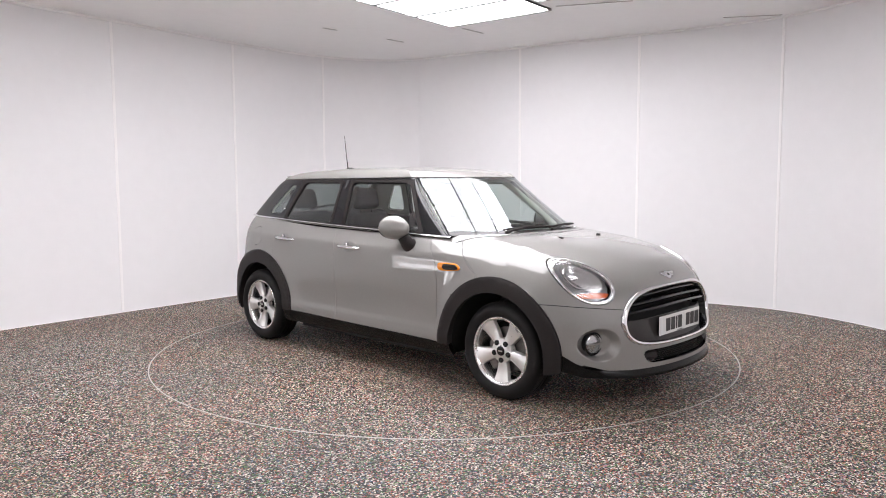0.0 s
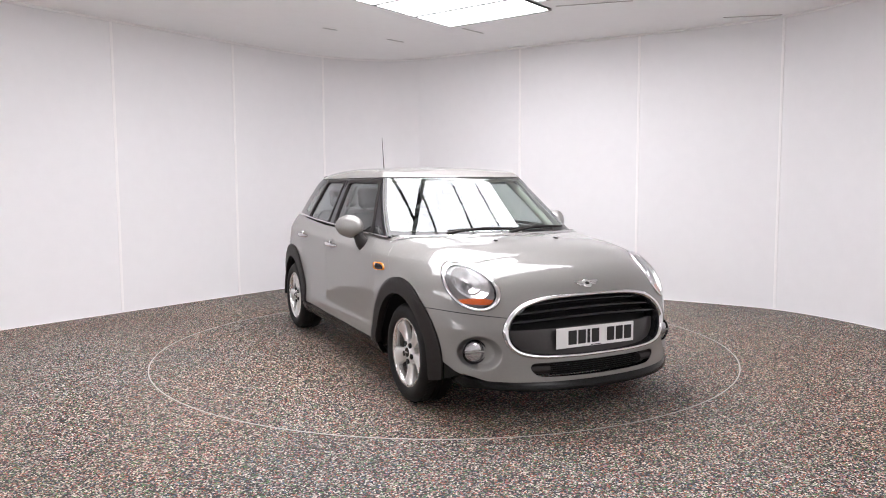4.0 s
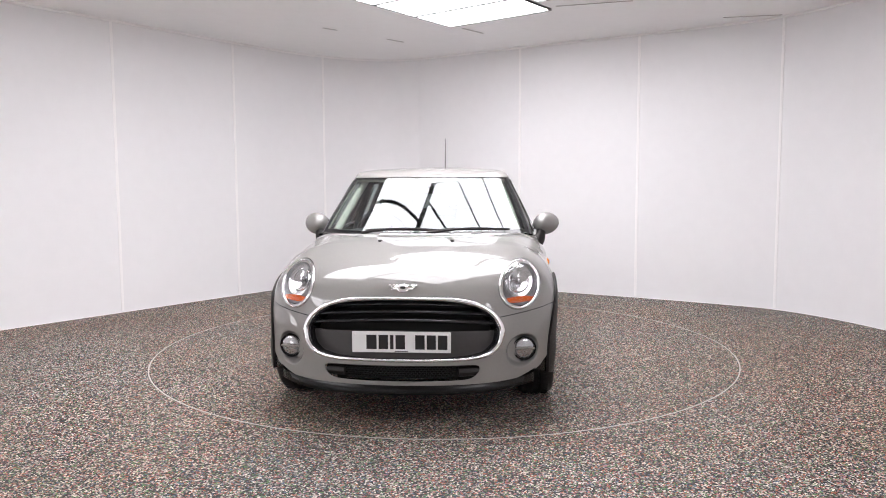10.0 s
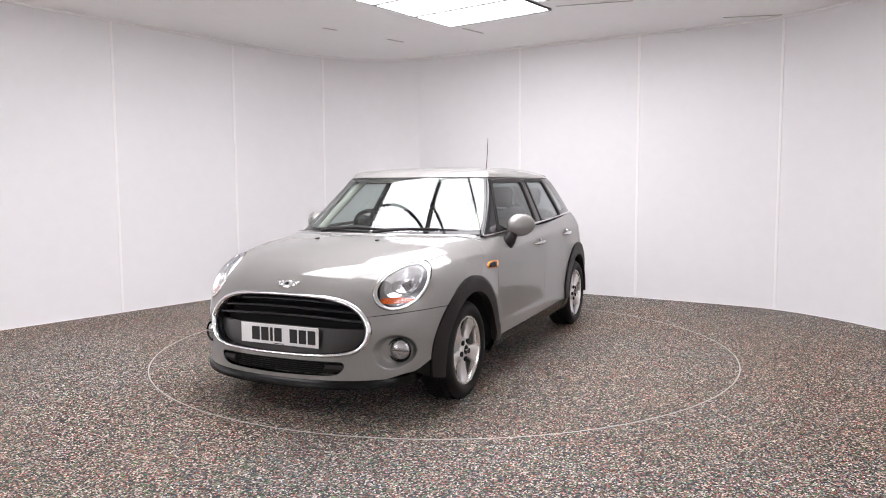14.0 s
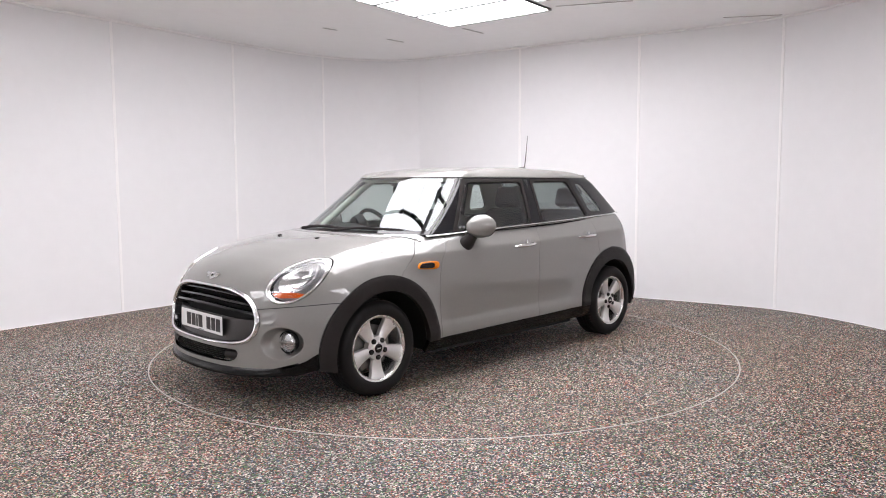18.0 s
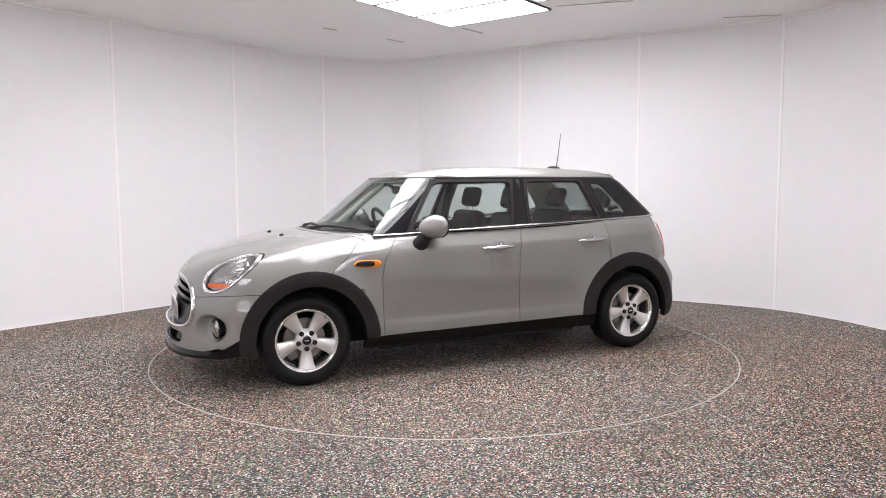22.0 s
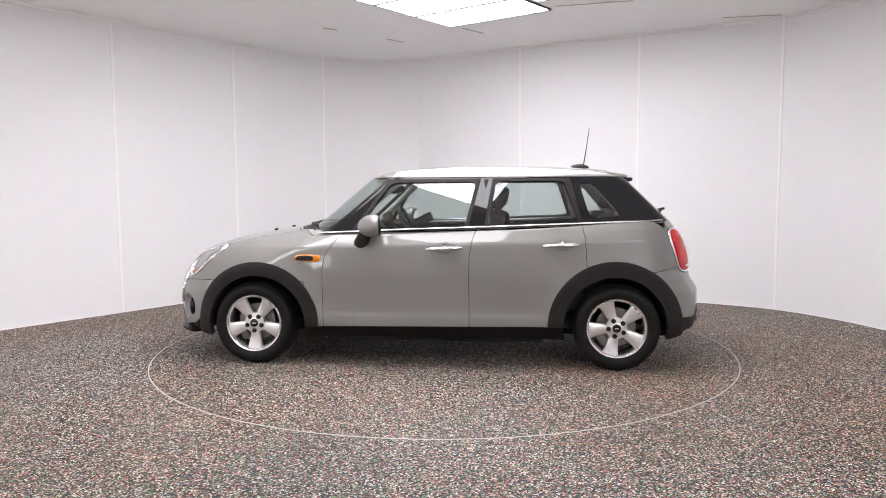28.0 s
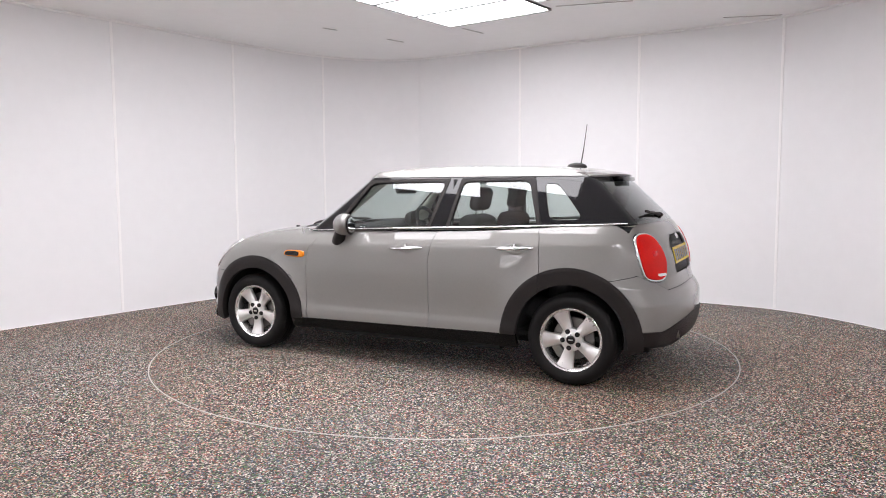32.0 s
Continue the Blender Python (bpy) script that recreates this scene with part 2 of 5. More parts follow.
def build_room():
    path = spline(PLAN, 10)
    k = len(path)
    tan = np.roll(path, -1, 0) - np.roll(path, 1, 0)
    tan /= np.linalg.norm(tan, axis=1)[:, None]
    out = np.stack([-tan[:, 1], tan[:, 0]], 1)       # outward of a clockwise plan
    wall = tagged(empty("wall_curved"), "white curved studio wall of tall flush panels", "wall", kind="structure")
    cuts = sorted({int(np.argmin(np.hypot(*(path - np.array(s)).T))) for s in SEAMS})
    for a, b in zip(cuts, cuts[1:] + [cuts[0] + k]):
        idx = [i % k for i in range(a, b + 1)]
        vs, fs = [], []
        for i in idx:
            p, q = path[i], path[i] + out[i] * 0.09
            for x, y in (p, q):
                vs += [(x, y, 0.0), (x, y, CEIL)]
        for j in range(len(idx) - 1):
            u, w = 4 * j, 4 * j + 4
            fs += [(u, w, w + 1, u + 1), (u + 2, u + 3, w + 3, w + 2), (u + 1, w + 1, w + 3, u + 3), (u, u + 2, w + 2, w)]
        e = 4 * (len(idx) - 1)
        fs += [(0, 1, 3, 2), (e, e + 2, e + 3, e + 1)]
        me = mesh_object("wall_panel", vs, fs, WALL, wall)
        me.data.shade_smooth()
        me.data.set_sharp_from_angle(angle=radians(35))
    for i in cuts:
        bm = bmesh.new()
        a = math.atan2(tan[i][1], tan[i][0])
        c = path[i] - out[i] * 0.001
        box(bm, (0.028, 0.012, CEIL - 0.03), Matrix.Translation((c[0], c[1], CEIL / 2)) @ Matrix.Rotation(a, 4, "Z"), 0.003)
        part("joint_strip", bm, STRIP, wall)
    # cove bead under the ceiling and a thin white skirting bead on the floor
    for name, z, r in (("cornice_bead", CEIL - 0.008, 0.014), ("skirting_bead", 0.004, 0.006)):
        vs, fs = [], []
        for i in range(k):
            for q in range(6):
                a = 2 * math.pi * q / 6
                p = path[i] - out[i] * (r * 0.6 + r * math.cos(a))
                vs.append((p[0], p[1], z + r * math.sin(a)))
        for i in range(k):
            for q in range(6):
                j = (i + 1) % k
                fs.append((i * 6 + q, i * 6 + (q + 1) % 6, j * 6 + (q + 1) % 6, j * 6 + q))
        ob = mesh_object(name, vs, fs, STRIP, None, smooth=True)
        tagged(ob, "thin white rounded bead along the curved wall", "trim", kind="structure")
    # floor round the turntable, with a round opening for it
    n = 160
    inner = [(RING * math.cos(2 * math.pi * j / n), RING * math.sin(2 * math.pi * j / n)) for j in range(n)]
    outer = []
    for x, y in inner:
        d = np.array((x, y)) / RING
        best = 30.0
        for i in range(k):
            p, q = path[i], path[(i + 1) % k]
            e = q - p
            den = d[0] * e[1] - d[1] * e[0]
            if abs(den) > 1e-9:
                t = (p[0] * e[1] - p[1] * e[0]) / den
                s = (p[0] * d[1] - p[1] * d[0]) / den
                if t > 0 and -1e-6 <= s <= 1 + 1e-6:
                    best = min(best, t)
        outer.append(d * (best + 0.08))
    vs = [(x, y, 0.0) for x, y in inner] + [(p[0], p[1], 0.0) for p in outer] + [(x, y, -0.05) for x, y in inner]
    fs = [(j, n + j, n + (j + 1) % n, (j + 1) % n) for j in range(n)] + [(j, (j + 1) % n, 2 * n + (j + 1) % n, 2 * n + j) for j in range(n)]
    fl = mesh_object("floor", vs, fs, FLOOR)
    tagged(fl, "grey speckled resin gravel floor with fine coloured grains", "floor", kind="structure")
    vs = [(p[0] * 1.02, p[1] * 1.02, CEIL) for p in path] + [(p[0] * 1.02, p[1] * 1.02, CEIL + 0.08) for p in path]
    fs = [tuple(range(k)), tuple(range(2 * k - 1, k - 1, -1))] + [(i, k + i, k + (i + 1) % k, (i + 1) % k) for i in range(k)]
    ce = mesh_object("ceiling", vs, fs, CEILING)
    tagged(ce, "plain matt white studio ceiling", "ceiling", kind="structure")


def build_turntable():
    n = 160
    table = tagged(empty("turntable"), "round floor-flush turntable with speckled top inside a thin metal ring", "turntable")
    bm = bmesh.new()
    c = bmesh.ops.create_circle(bm, cap_ends=True, segments=n, radius=RING - 0.007)
    r = bmesh.ops.extrude_face_region(bm, geom=bm.faces[:])
    bmesh.ops.translate(bm, verts=[v for v in r["geom"] if isinstance(v, bmesh.types.BMVert)], vec=(0, 0, -0.05))
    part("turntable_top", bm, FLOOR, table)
    bm = bmesh.new()
    m = Matrix.Rotation(radians(90), 4, "X")
    lathe(bm, [(RING - 0.006, -0.02), (RING - 0.006, 0.0015), (RING - 0.004, 0.0025), (RING + 0.000, 0.0025), (RING + 0.002, 0.0015), (RING + 0.002, -0.02)], n, m)
    part("metal_ring", bm, RING_METAL, table, "thin bright metal edging ring", True)
    return table


# two rows of bright panels, 1.2 m x 0.6 m each, slightly below the ceiling; four more, unseen, added as fill
LIGHT_CORNER = Vector((0.085, 1.935))
E_WIDE = Vector((0.797, -0.604)).normalized()


def build_lights():
    E1 = Vector((-E_WIDE.y, E_WIDE.x)) * -1
    ang = math.atan2(E_WIDE.y, E_WIDE.x)
    # the last four rows are unseen, added to brighten the car's front and sides
    for row, (q0, s0, count) in enumerate(((0.0, 0.0, 6), (1.235, 0.36, 5), (0.2, 6.0, 3), (-1.035, 6.0, 2), (5.2, 3.4, 3), (6.435, 3.4, 2))):
        for j in range(count):
            c = LIGHT_CORNER + E_WIDE * (q0 + 0.59) + E1 * (s0 + 0.295 + j * 0.59)
            lamp = tagged(empty("ceiling_and_fill_light"), "large flat white glowing ceiling light panel, unseen rows added as fill", "ceiling light", group="ceiling light panels")
            lamp.matrix_basis = Matrix.Translation((c.x, c.y, CEIL)) @ Matrix.Rotation(ang, 4, "Z")
            bm = bmesh.new()
            for sx, sy, px, py in ((1.18, 0.014, 0, 0.287), (1.18, 0.014, 0, -0.287), (0.010, 0.560, 0.585, 0), (0.010, 0.560, -0.585, 0)):
                box(bm, (sx, sy, 0.02), Matrix.Translation((px, py, -0.010)))
            part("frame", bm, BAR, lamp, "thin dark frame")
            bm = bmesh.new()
            box(bm, (1.160, 0.560, 0.012), Matrix.Translation((0, 0, -0.008)))
            part("diffuser", bm, GLOW, lamp, "glowing white diffuser")
    for (x0, y0), (x1, y1) in (((0.207, 2.052), (0.441, 2.314)), ((2.784, 1.615), (3.316, 1.507)), ((1.05, 1.12), (1.711, 0.93)), ((-0.62, 2.62), (-0.45, 2.78)), ((-1.25, 2.0), (-1.12, 2.12))):
        bm = bmesh.new()
        d = Vector((x1 - x0, y1 - y0))
        box(bm, (d.length, 0.012, 0.006), Matrix.Translation(((x0 + x1) / 2, (y0 + y1) / 2, CEIL - 0.003)) @ Matrix.Rotation(math.atan2(d.y, d.x), 4, "Z"))
        ob = part("ceiling_slot", bm, SLOT, None)
        tagged(ob, "narrow dark slot in the white ceiling", "ceiling slot", kind="structure")


def build_studio_light(x, y):
    """A soft light box on a stand, beside the camera and turned to the car."""
    light = tagged(empty("studio_light"), "white soft light box on a low black tripod stand", "studio light", group="studio lights")
    light.matrix_basis = Matrix.Translation((x, y, 0.0)) @ Matrix.Rotation(math.atan2(-y, -x) - math.pi / 2, 4, "Z")
    zc = STUDIO_Z
    bm = bmesh.new()
    tube(bm, [(0, 0, 0.12), (0, 0, zc - 0.05)], 0.012, 10)
    part("pole", bm, BAR, light, smooth=True)
    for k in range(3):
        a = radians(90 + 120 * k)
        bm = bmesh.new()
        tube(bm, [(0, 0, 0.26), (0.36 * math.cos(a), 0.36 * math.sin(a), 0.008)], 0.008, 8)
        part("leg", bm, BAR, light, smooth=True)
    bm = bmesh.new()
    vs = box(bm, (0.82, 0.16, 0.48), Matrix.Translation((0, -0.02, zc)), 0.01)
    for v in bm.verts:
        if v.co.y < 0:
            v.co.x *= 0.45
            v.co.z = zc + (v.co.z - zc) * 0.45
    part("light_box", bm, BAR, light, "black tapered light box")
    bm = bmesh.new()
    box(bm, (0.78, 0.008, 0.44), Matrix.Translation((0, 0.064, zc)), 0.003)
    part("diffuser", bm, STUDIO_GLOW, light, "glowing white front cloth")
    for dz, h, w in ((-0.115, 0.085, 0.60), (0.165, 0.026, 0.52)):
        bm = bmesh.new()
        box(bm, (w, 0.012, h), Matrix.Translation((0, 0.072, zc + dz)), 0.005)
        part("tube_light", bm, GLOW, light, "bright tube light")


build_room()
TABLE = build_turntable()
build_lights()
build_studio_light(-2.75, -4.5)
build_studio_light(-4.45, -1.25)


# ---------------------------------------------------------------- the car's body surface
def curve(xs, ys):
    """A smooth curve through a few points (cubic, no overshoot)."""
    xs, ys = np.array(xs, float), np.array(ys, float)
    h = np.diff(xs)
    d = np.diff(ys) / h
    m = np.zeros(len(xs))
    for i in range(1, len(xs) - 1):
        if d[i - 1] * d[i] > 0:
            w1, w2 = 2 * h[i] + h[i - 1], h[i] + 2 * h[i - 1]
            m[i] = (w1 + w2) / (w1 / d[i - 1] + w2 / d[i])
    m[0], m[-1] = d[0], d[-1]

    def f(x):
        x = np.clip(x, xs[0], xs[-1])
        i = np.clip(np.searchsorted(xs, x) - 1, 0, len(xs) - 2)
        t = (x - xs[i]) / h[i]
        return (ys[i] * (1 + 2 * t) * (1 - t) ** 2 + h[i] * m[i] * t * (1 - t) ** 2 + ys[i + 1] * t * t * (3 - 2 * t) + h[i] * m[i + 1] * t * t * (t - 1))
    return f


def smax(a, b, k):
    h = np.maximum(k - np.abs(a - b), 0) / k
    return np.maximum(a, b) + h * h * k * 0.25


HALF_WIDTH = curve([-1.95, -1.7, -1.3, -0.9, -0.3, 0.4, 0.9, 1.3, 1.7, 2.1], [0.715, 0.765, 0.805, 0.818, 0.828, 0.829, 0.829, 0.826, 0.81, 0.78])
TUMBLE = curve([0.15, 0.21, 0.26, 0.30, 0.35, 0.40, 0.44, 0.50, 0.60, 0.66, 0.72, 0.78, 0.83, 0.855, 0.868, 0.88, 0.93, 0.972, 1.06], [-0.055, -0.022, 0.000, 0.006, 0.004, -0.001, -0.0015, 0.000, 0.004, 0.005, 0.0042, 0.0025, -0.0005, -0.0045, -0.0113, -0.0194, -0.0550, -0.0850, -0.147])
NOSE = curve([0.14, 0.19, 0.25, 0.34, 0.50, 0.56, 0.62, 0.70, 0.80, 1.0], [2.02, 2.06, 2.072, 2.070, 2.062, 2.051, 2.038, 2.024, 1.990, 1.88])
TAIL = curve([0.14, 0.20, 0.28, 0.40, 0.52, 0.57, 0.62, 0.66, 0.80, 0.92, 0.98, 1.04, 1.10], [-1.80, -1.86, -1.90, -1.925, -1.925, -1.905, -1.872, -1.862, -1.835, -1.79, -1.755, -1.705, -1.65])
BONNET = curve([-1.75, -1.6, -1.04, -0.32, 0.17, 0.64, 0.90, 1.09, 1.32, 1.55, 1.70, 1.82, 1.92, 1.98, 2.03, 2.08], [1.058, 1.052, 1.024, 0.997, 0.982, 0.970, 0.966, 0.958, 0.936, 0.897, 0.856, 0.820, 0.773, 0.716, 0.63, 0.47])
BELT = curve([-1.70, -1.60, -1.38, -1.04, -0.32, 0.17, 0.64, 0.95], [1.043, 1.038, 1.029, 1.016, 0.992, 0.976, 0.955, 0.945])


def lower_body(p):
    x, y, z = p[:, 0], np.abs(p[:, 1]), p[:, 2]
    rf, rr = np.hypot(x - 1.249, z - 0.290), np.hypot(x + 1.272, z - 0.300)
    flare = 0.026 * np.clip(1 - (rf - 0.43) / 0.17, 0, 1) ** 2 + 0.022 * np.clip(1 - (rr - 0.44) / 0.17, 0, 1) ** 2
    flare = np.minimum(flare, 0.030) * np.clip((z - 0.14) / 0.20, 0.1, 1)
    zs = z - (BELT(x) - 0.972) * np.clip((z - 0.70) / 0.27, 0, 1)
    skirt = 0.030 * np.clip((0.27 - z) / 0.10, 0, 1) * np.clip((np.abs(x) - 1.1) / 0.2, 0, 1)      # full width beside the wheels
    side = y - (HALF_WIDTH(x) - 0.006 + TUMBLE(zs) + flare + skirt)
    front = (x - (NOSE(z) - 0.30 * y ** 2 - 0.50 * y ** 4)) * 0.80
    rear = ((TAIL(z) + 0.12 * y ** 2 + (0.30 + 0.18 * np.clip((z - 0.63) / 0.06, 0, 1)) * y ** 4) - x) * 0.9
    fwd = np.clip((x - 0.7) / 0.5, 0, 1)
    nose = np.clip((x - 1.3) / 0.4, 0, 1)
    top = (z - (BONNET(x) - fwd * (0.035 * y ** 2 + 0.12 * y ** 4) - nose * 0.07 * y ** 2)) * (1 - 0.25 * np.clip((x - 1.6) / 0.3, 0, 1))
    a = smax(side, front, 0.07)
    a = smax(a, rear, 0.10)
    k = 0.05 + 0.13 * np.clip((x - 0.5) / 0.6, 0, 1)
    a = smax(a, top, k)
    return a


ROOF = curve([-1.46, -1.36, -1.07, -0.74, -0.32, 0.10, 0.30, 0.45, 0.59], [1.352, 1.374, 1.406, 1.419, 1.426, 1.414, 1.394, 1.358, 1.31])
CABIN = curve([-1.75, -1.40, -1.0, -0.4, 0.1, 0.4, 0.6, 0.95], [0.655, 0.712, 0.748, 0.768, 0.765, 0.752, 0.738, 0.700])


def screen_x(y, z):
    """The windscreen: leaning back, more strongly curved across towards its top."""
    h = z - 0.955
    return 1.003 - 1.18 * h - (0.32 + 0.86 * h) * y ** 2 - 0.30 * y ** 4


def cabin_side(p):
    x, y, z = p[:, 0], np.abs(p[:, 1]), p[:, 2]
    return (y - (CABIN(x) - (z - 0.97) * 0.46 - (z - 0.97) ** 2 * 0.10)) * 0.9


def upper_body(p):
    x, y, z = p[:, 0], np.abs(p[:, 1]), p[:, 2]
    side = cabin_side(p)
    screen = (x - screen_x(y, z)) * 0.62
    back = ((-1.690 + (z - 1.05) * 1.06 + 0.14 * y ** 2 + 0.15 * y ** 4) - x) * 0.68
    top = z - (ROOF(x) - 0.075 * y ** 2)
    a = smax(side, screen, 0.014)
    a = smax(a, back, 0.05)
    a = smax(a, top, 0.075 - 0.062 * np.clip((x - 0.1) / 0.2, 0, 1))
    return a


def gradient(f, p):
    g = np.zeros_like(p)
    for i in range(3):
        d = np.zeros(3)
        d[i] = 2e-3
        g[:, i] = f(p + d) - f(p - d)
    g[np.abs(p[:, 1]) < 1e-6, 1] = 0.0
    return g / np.linalg.norm(g, axis=1)[:, None]


def skin(f, lo, hi, core_lo, core_hi, step, faces):
    """Half (y >= 0) of a closed form: shoot rays from a core to a box and stop at the surface."""
    lo, hi = np.array(lo), np.array(hi)
    n = np.maximum(2, np.ceil((hi - lo) / step).astype(int))
    P, T, off = [], [], 0
    for axis, end in faces:
        u, v = [i for i in range(3) if i != axis]
        a, b = np.meshgrid(np.linspace(lo[u], hi[u], n[u] + 1), np.linspace(lo[v], hi[v], n[v] + 1), indexing="ij")
        q = np.zeros((a.size, 3))
        q[:, u], q[:, v], q[:, axis] = a.ravel(), b.ravel(), (hi if end else lo)[axis]
        P.append(q)
        i, j = np.meshgrid(np.arange(n[u]), np.arange(n[v]), indexing="ij")
        w = n[v] + 1
        c0 = (i * w + j).ravel() + off
        c1, c2, c3 = c0 + w, c0 + w + 1, c0 + 1
        T += [np.stack([c0, c1, c2], 1), np.stack([c0, c2, c3], 1)]
        off += len(q)
    P, T = np.concatenate(P), np.concatenate(T)
    key = np.round(P * 1e5).astype(np.int64)
    _, first, inv = np.unique(key, axis=0, return_index=True, return_inverse=True)
    P, T = P[first], inv.ravel()[T]
    core = np.clip(P, core_lo, core_hi)
    d = P - core
    a, b = np.zeros(len(P)), np.full(len(P), 1.5)
    for _ in range(32):
        m = (a + b) / 2
        inside = f(core + d * m[:, None]) < 0
        a, b = np.where(inside, m, a), np.where(inside, b, m)
    V = core + d * ((a + b) / 2)[:, None]
    N = gradient(f, V)
    fn = np.cross(V[T[:, 1]] - V[T[:, 0]], V[T[:, 2]] - V[T[:, 0]])
    flip = (fn * (N[T].sum(1))).sum(1) < 0
    T[flip] = T[flip][:, ::-1]
    return V, T, N


def tidy(V, T, N):
    used, inv = np.unique(T, return_inverse=True)
    return V[used], inv.reshape(T.shape), N[used]


def cut(m, d):
    """Split a triangle mesh along d = 0: (the part with d < 0, the rest)."""
    V, T, N = m
    if len(T) == 0:
        return m, m
    d = np.where(np.abs(d) < 2e-4, 2e-4, d)
    neg = d[T] < 0
    k = neg.sum(1)
    out = {True: [T[k == 3]], False: [T[k == 0]]}
    nv = len(V)
    mixed = T[(k == 1) | (k == 2)]
    if len(mixed):
        ng = d[mixed] < 0
        one = np.where(ng.sum(1) == 1, ng.argmax(1), (~ng).argmax(1))
        r = np.stack([mixed[np.arange(len(mixed)), (one + j) % 3] for j in range(3)], 1)
        e1, e2 = np.sort(r[:, [0, 1]], 1), np.sort(r[:, [0, 2]], 1)
        keys = np.concatenate([e1[:, 0] * nv + e1[:, 1], e2[:, 0] * nv + e2[:, 1]])
        uk, inv = np.unique(keys, return_inverse=True)
        i, j = uk // nv, uk % nv
        t = d[i] / (d[i] - d[j])
        NV = V[i] + (V[j] - V[i]) * t[:, None]
        NN = N[i] + (N[j] - N[i]) * t[:, None]
        NN /= np.linalg.norm(NN, axis=1)[:, None]
        V, N = np.concatenate([V, NV]), np.concatenate([N, NN])
        p1, p2 = inv[:len(r)] + nv, inv[len(r):] + nv
        s = d[r[:, 0]] < 0
        lone = np.stack([r[:, 0], p1, p2], 1)
        qa, qb = np.stack([p1, r[:, 1], r[:, 2]], 1), np.stack([p1, r[:, 2], p2], 1)
        out[True] += [lone[s], qa[~s], qb[~s]]
        out[False] += [lone[~s], qa[s], qb[s]]
    return tidy(V, np.concatenate(out[True]), N), tidy(V, np.concatenate(out[False]), N)


def poly_field(u, v, poly):
    """Signed distance to a polygon, negative inside."""
    poly = np.array(poly, float)
    d = np.full(len(u), 1e9)
    inside = np.zeros(len(u), bool)
    for a, b in zip(poly, np.roll(poly, -1, 0)):
        e = b - a
        t = np.clip(((u - a[0]) * e[0] + (v - a[1]) * e[1]) / max(e @ e, 1e-12), 0, 1)
        d = np.minimum(d, np.hypot(u - a[0] - t * e[0], v - a[1] - t * e[1]))
        if a[1] != b[1]:
            cross = ((a[1] > v) != (b[1] > v)) & (u < (b[0] - a[0]) * (v - a[1]) / (b[1] - a[1]) + a[0])
            inside ^= cross
    return np.where(inside, -d, d)


def rounded(poly, times=2, keep=0.25):
    p = np.array(poly, float)
    for _ in range(times):
        q = np.roll(p, -1, 0)
        p = np.stack([p * (1 - keep) + q * keep, p * keep + q * (1 - keep)], 1).reshape(-1, 2)
    return p


def panel(name, m, mat, parent, both=True, side=1, thick=0.014, proud=0.0, label=""):
    """A body panel with thickness out of a half skin: mirrored whole (both), or for one side."""
    V, T, N = m
    if len(T) == 0:
        return None
    V = V + N * proud
    e = np.concatenate([T[:, [0, 1]], T[:, [1, 2]], T[:, [2, 0]]])
    s = np.sort(e, 1)
    key = s[:, 0].astype(np.int64) * len(V) + s[:, 1]
    _, inv, cnt = np.unique(key, return_inverse=True, return_counts=True)
    rim = e[cnt[inv.ravel()] == 1]
    if both:
        rim = rim[~((np.abs(V[rim[:, 0], 1]) < 1e-5) & (np.abs(V[rim[:, 1], 1]) < 1e-5))]
    a, b = rim[:, 0], rim[:, 1]
    en = np.cross(V[b] - V[a], N[a])
    en /= np.maximum(np.linalg.norm(en, axis=1), 1e-9)[:, None]
    q = np.arange(len(rim)) * 6 + len(V)
    turn = 0.0022
    ra, rb = V[a] - N[a] * turn, V[b] - N[b] * turn
    ia, ib = V[a] - N[a] * thick, V[b] - N[b] * thick
    na, nb = N[a] + en * 0.6, N[b] + en * 0.6
    RV = np.stack([ra, rb, ra, rb, ia, ib], 1).reshape(-1, 3)
    RN = np.stack([na, nb, en, en, en, en], 1).reshape(-1, 3)
    RN /= np.maximum(np.linalg.norm(RN, axis=1), 1e-9)[:, None]
    RT = np.concatenate([np.stack([b, a, q], 1), np.stack([b, q, q + 1], 1), np.stack([q + 3, q + 2, q + 4], 1), np.stack([q + 3, q + 4, q + 5], 1)])
    V, N, T = np.concatenate([V, RV]), np.concatenate([N, RN]), np.concatenate([T, RT])
    flipm = np.array([1, -1, 1])
    if both:
        nv = len(V)
        T = np.concatenate([T, T[:, ::-1] + nv])
        V, N = np.concatenate([V, V * flipm]), np.concatenate([N, N * flipm])
    elif side < 0:
        V, N, T = V * flipm, N * flipm, T[:, ::-1]
    me = bpy.data.meshes.new(name)
    me.from_pydata(V.tolist(), [], T.tolist())
    me.materials.append(mat)
    me.shade_smooth()
    me.normals_split_custom_set_from_vertices(N.tolist())
    ob = new(name, me)
    ob.parent = parent
    if label:
        tagged(ob, label)
    return ob


GAP = 0.0036


def split(m, field):
    """Cut a panel out of what is left, leaving a shut line round it."""
    inner, rest = cut(m, field(m[0]) + GAP)
    _, rest = cut(rest, field(rest[0]) - GAP * 0.2)
    return inner, rest


def side_poly(poly):
    return lambda V: poly_field(V[:, 0], V[:, 2], poly)


def circle(cx, cz, r):
    return lambda V: np.maximum(np.hypot(V[:, 0] - cx, V[:, 2] - cz) - r, 0.30 - V[:, 1])


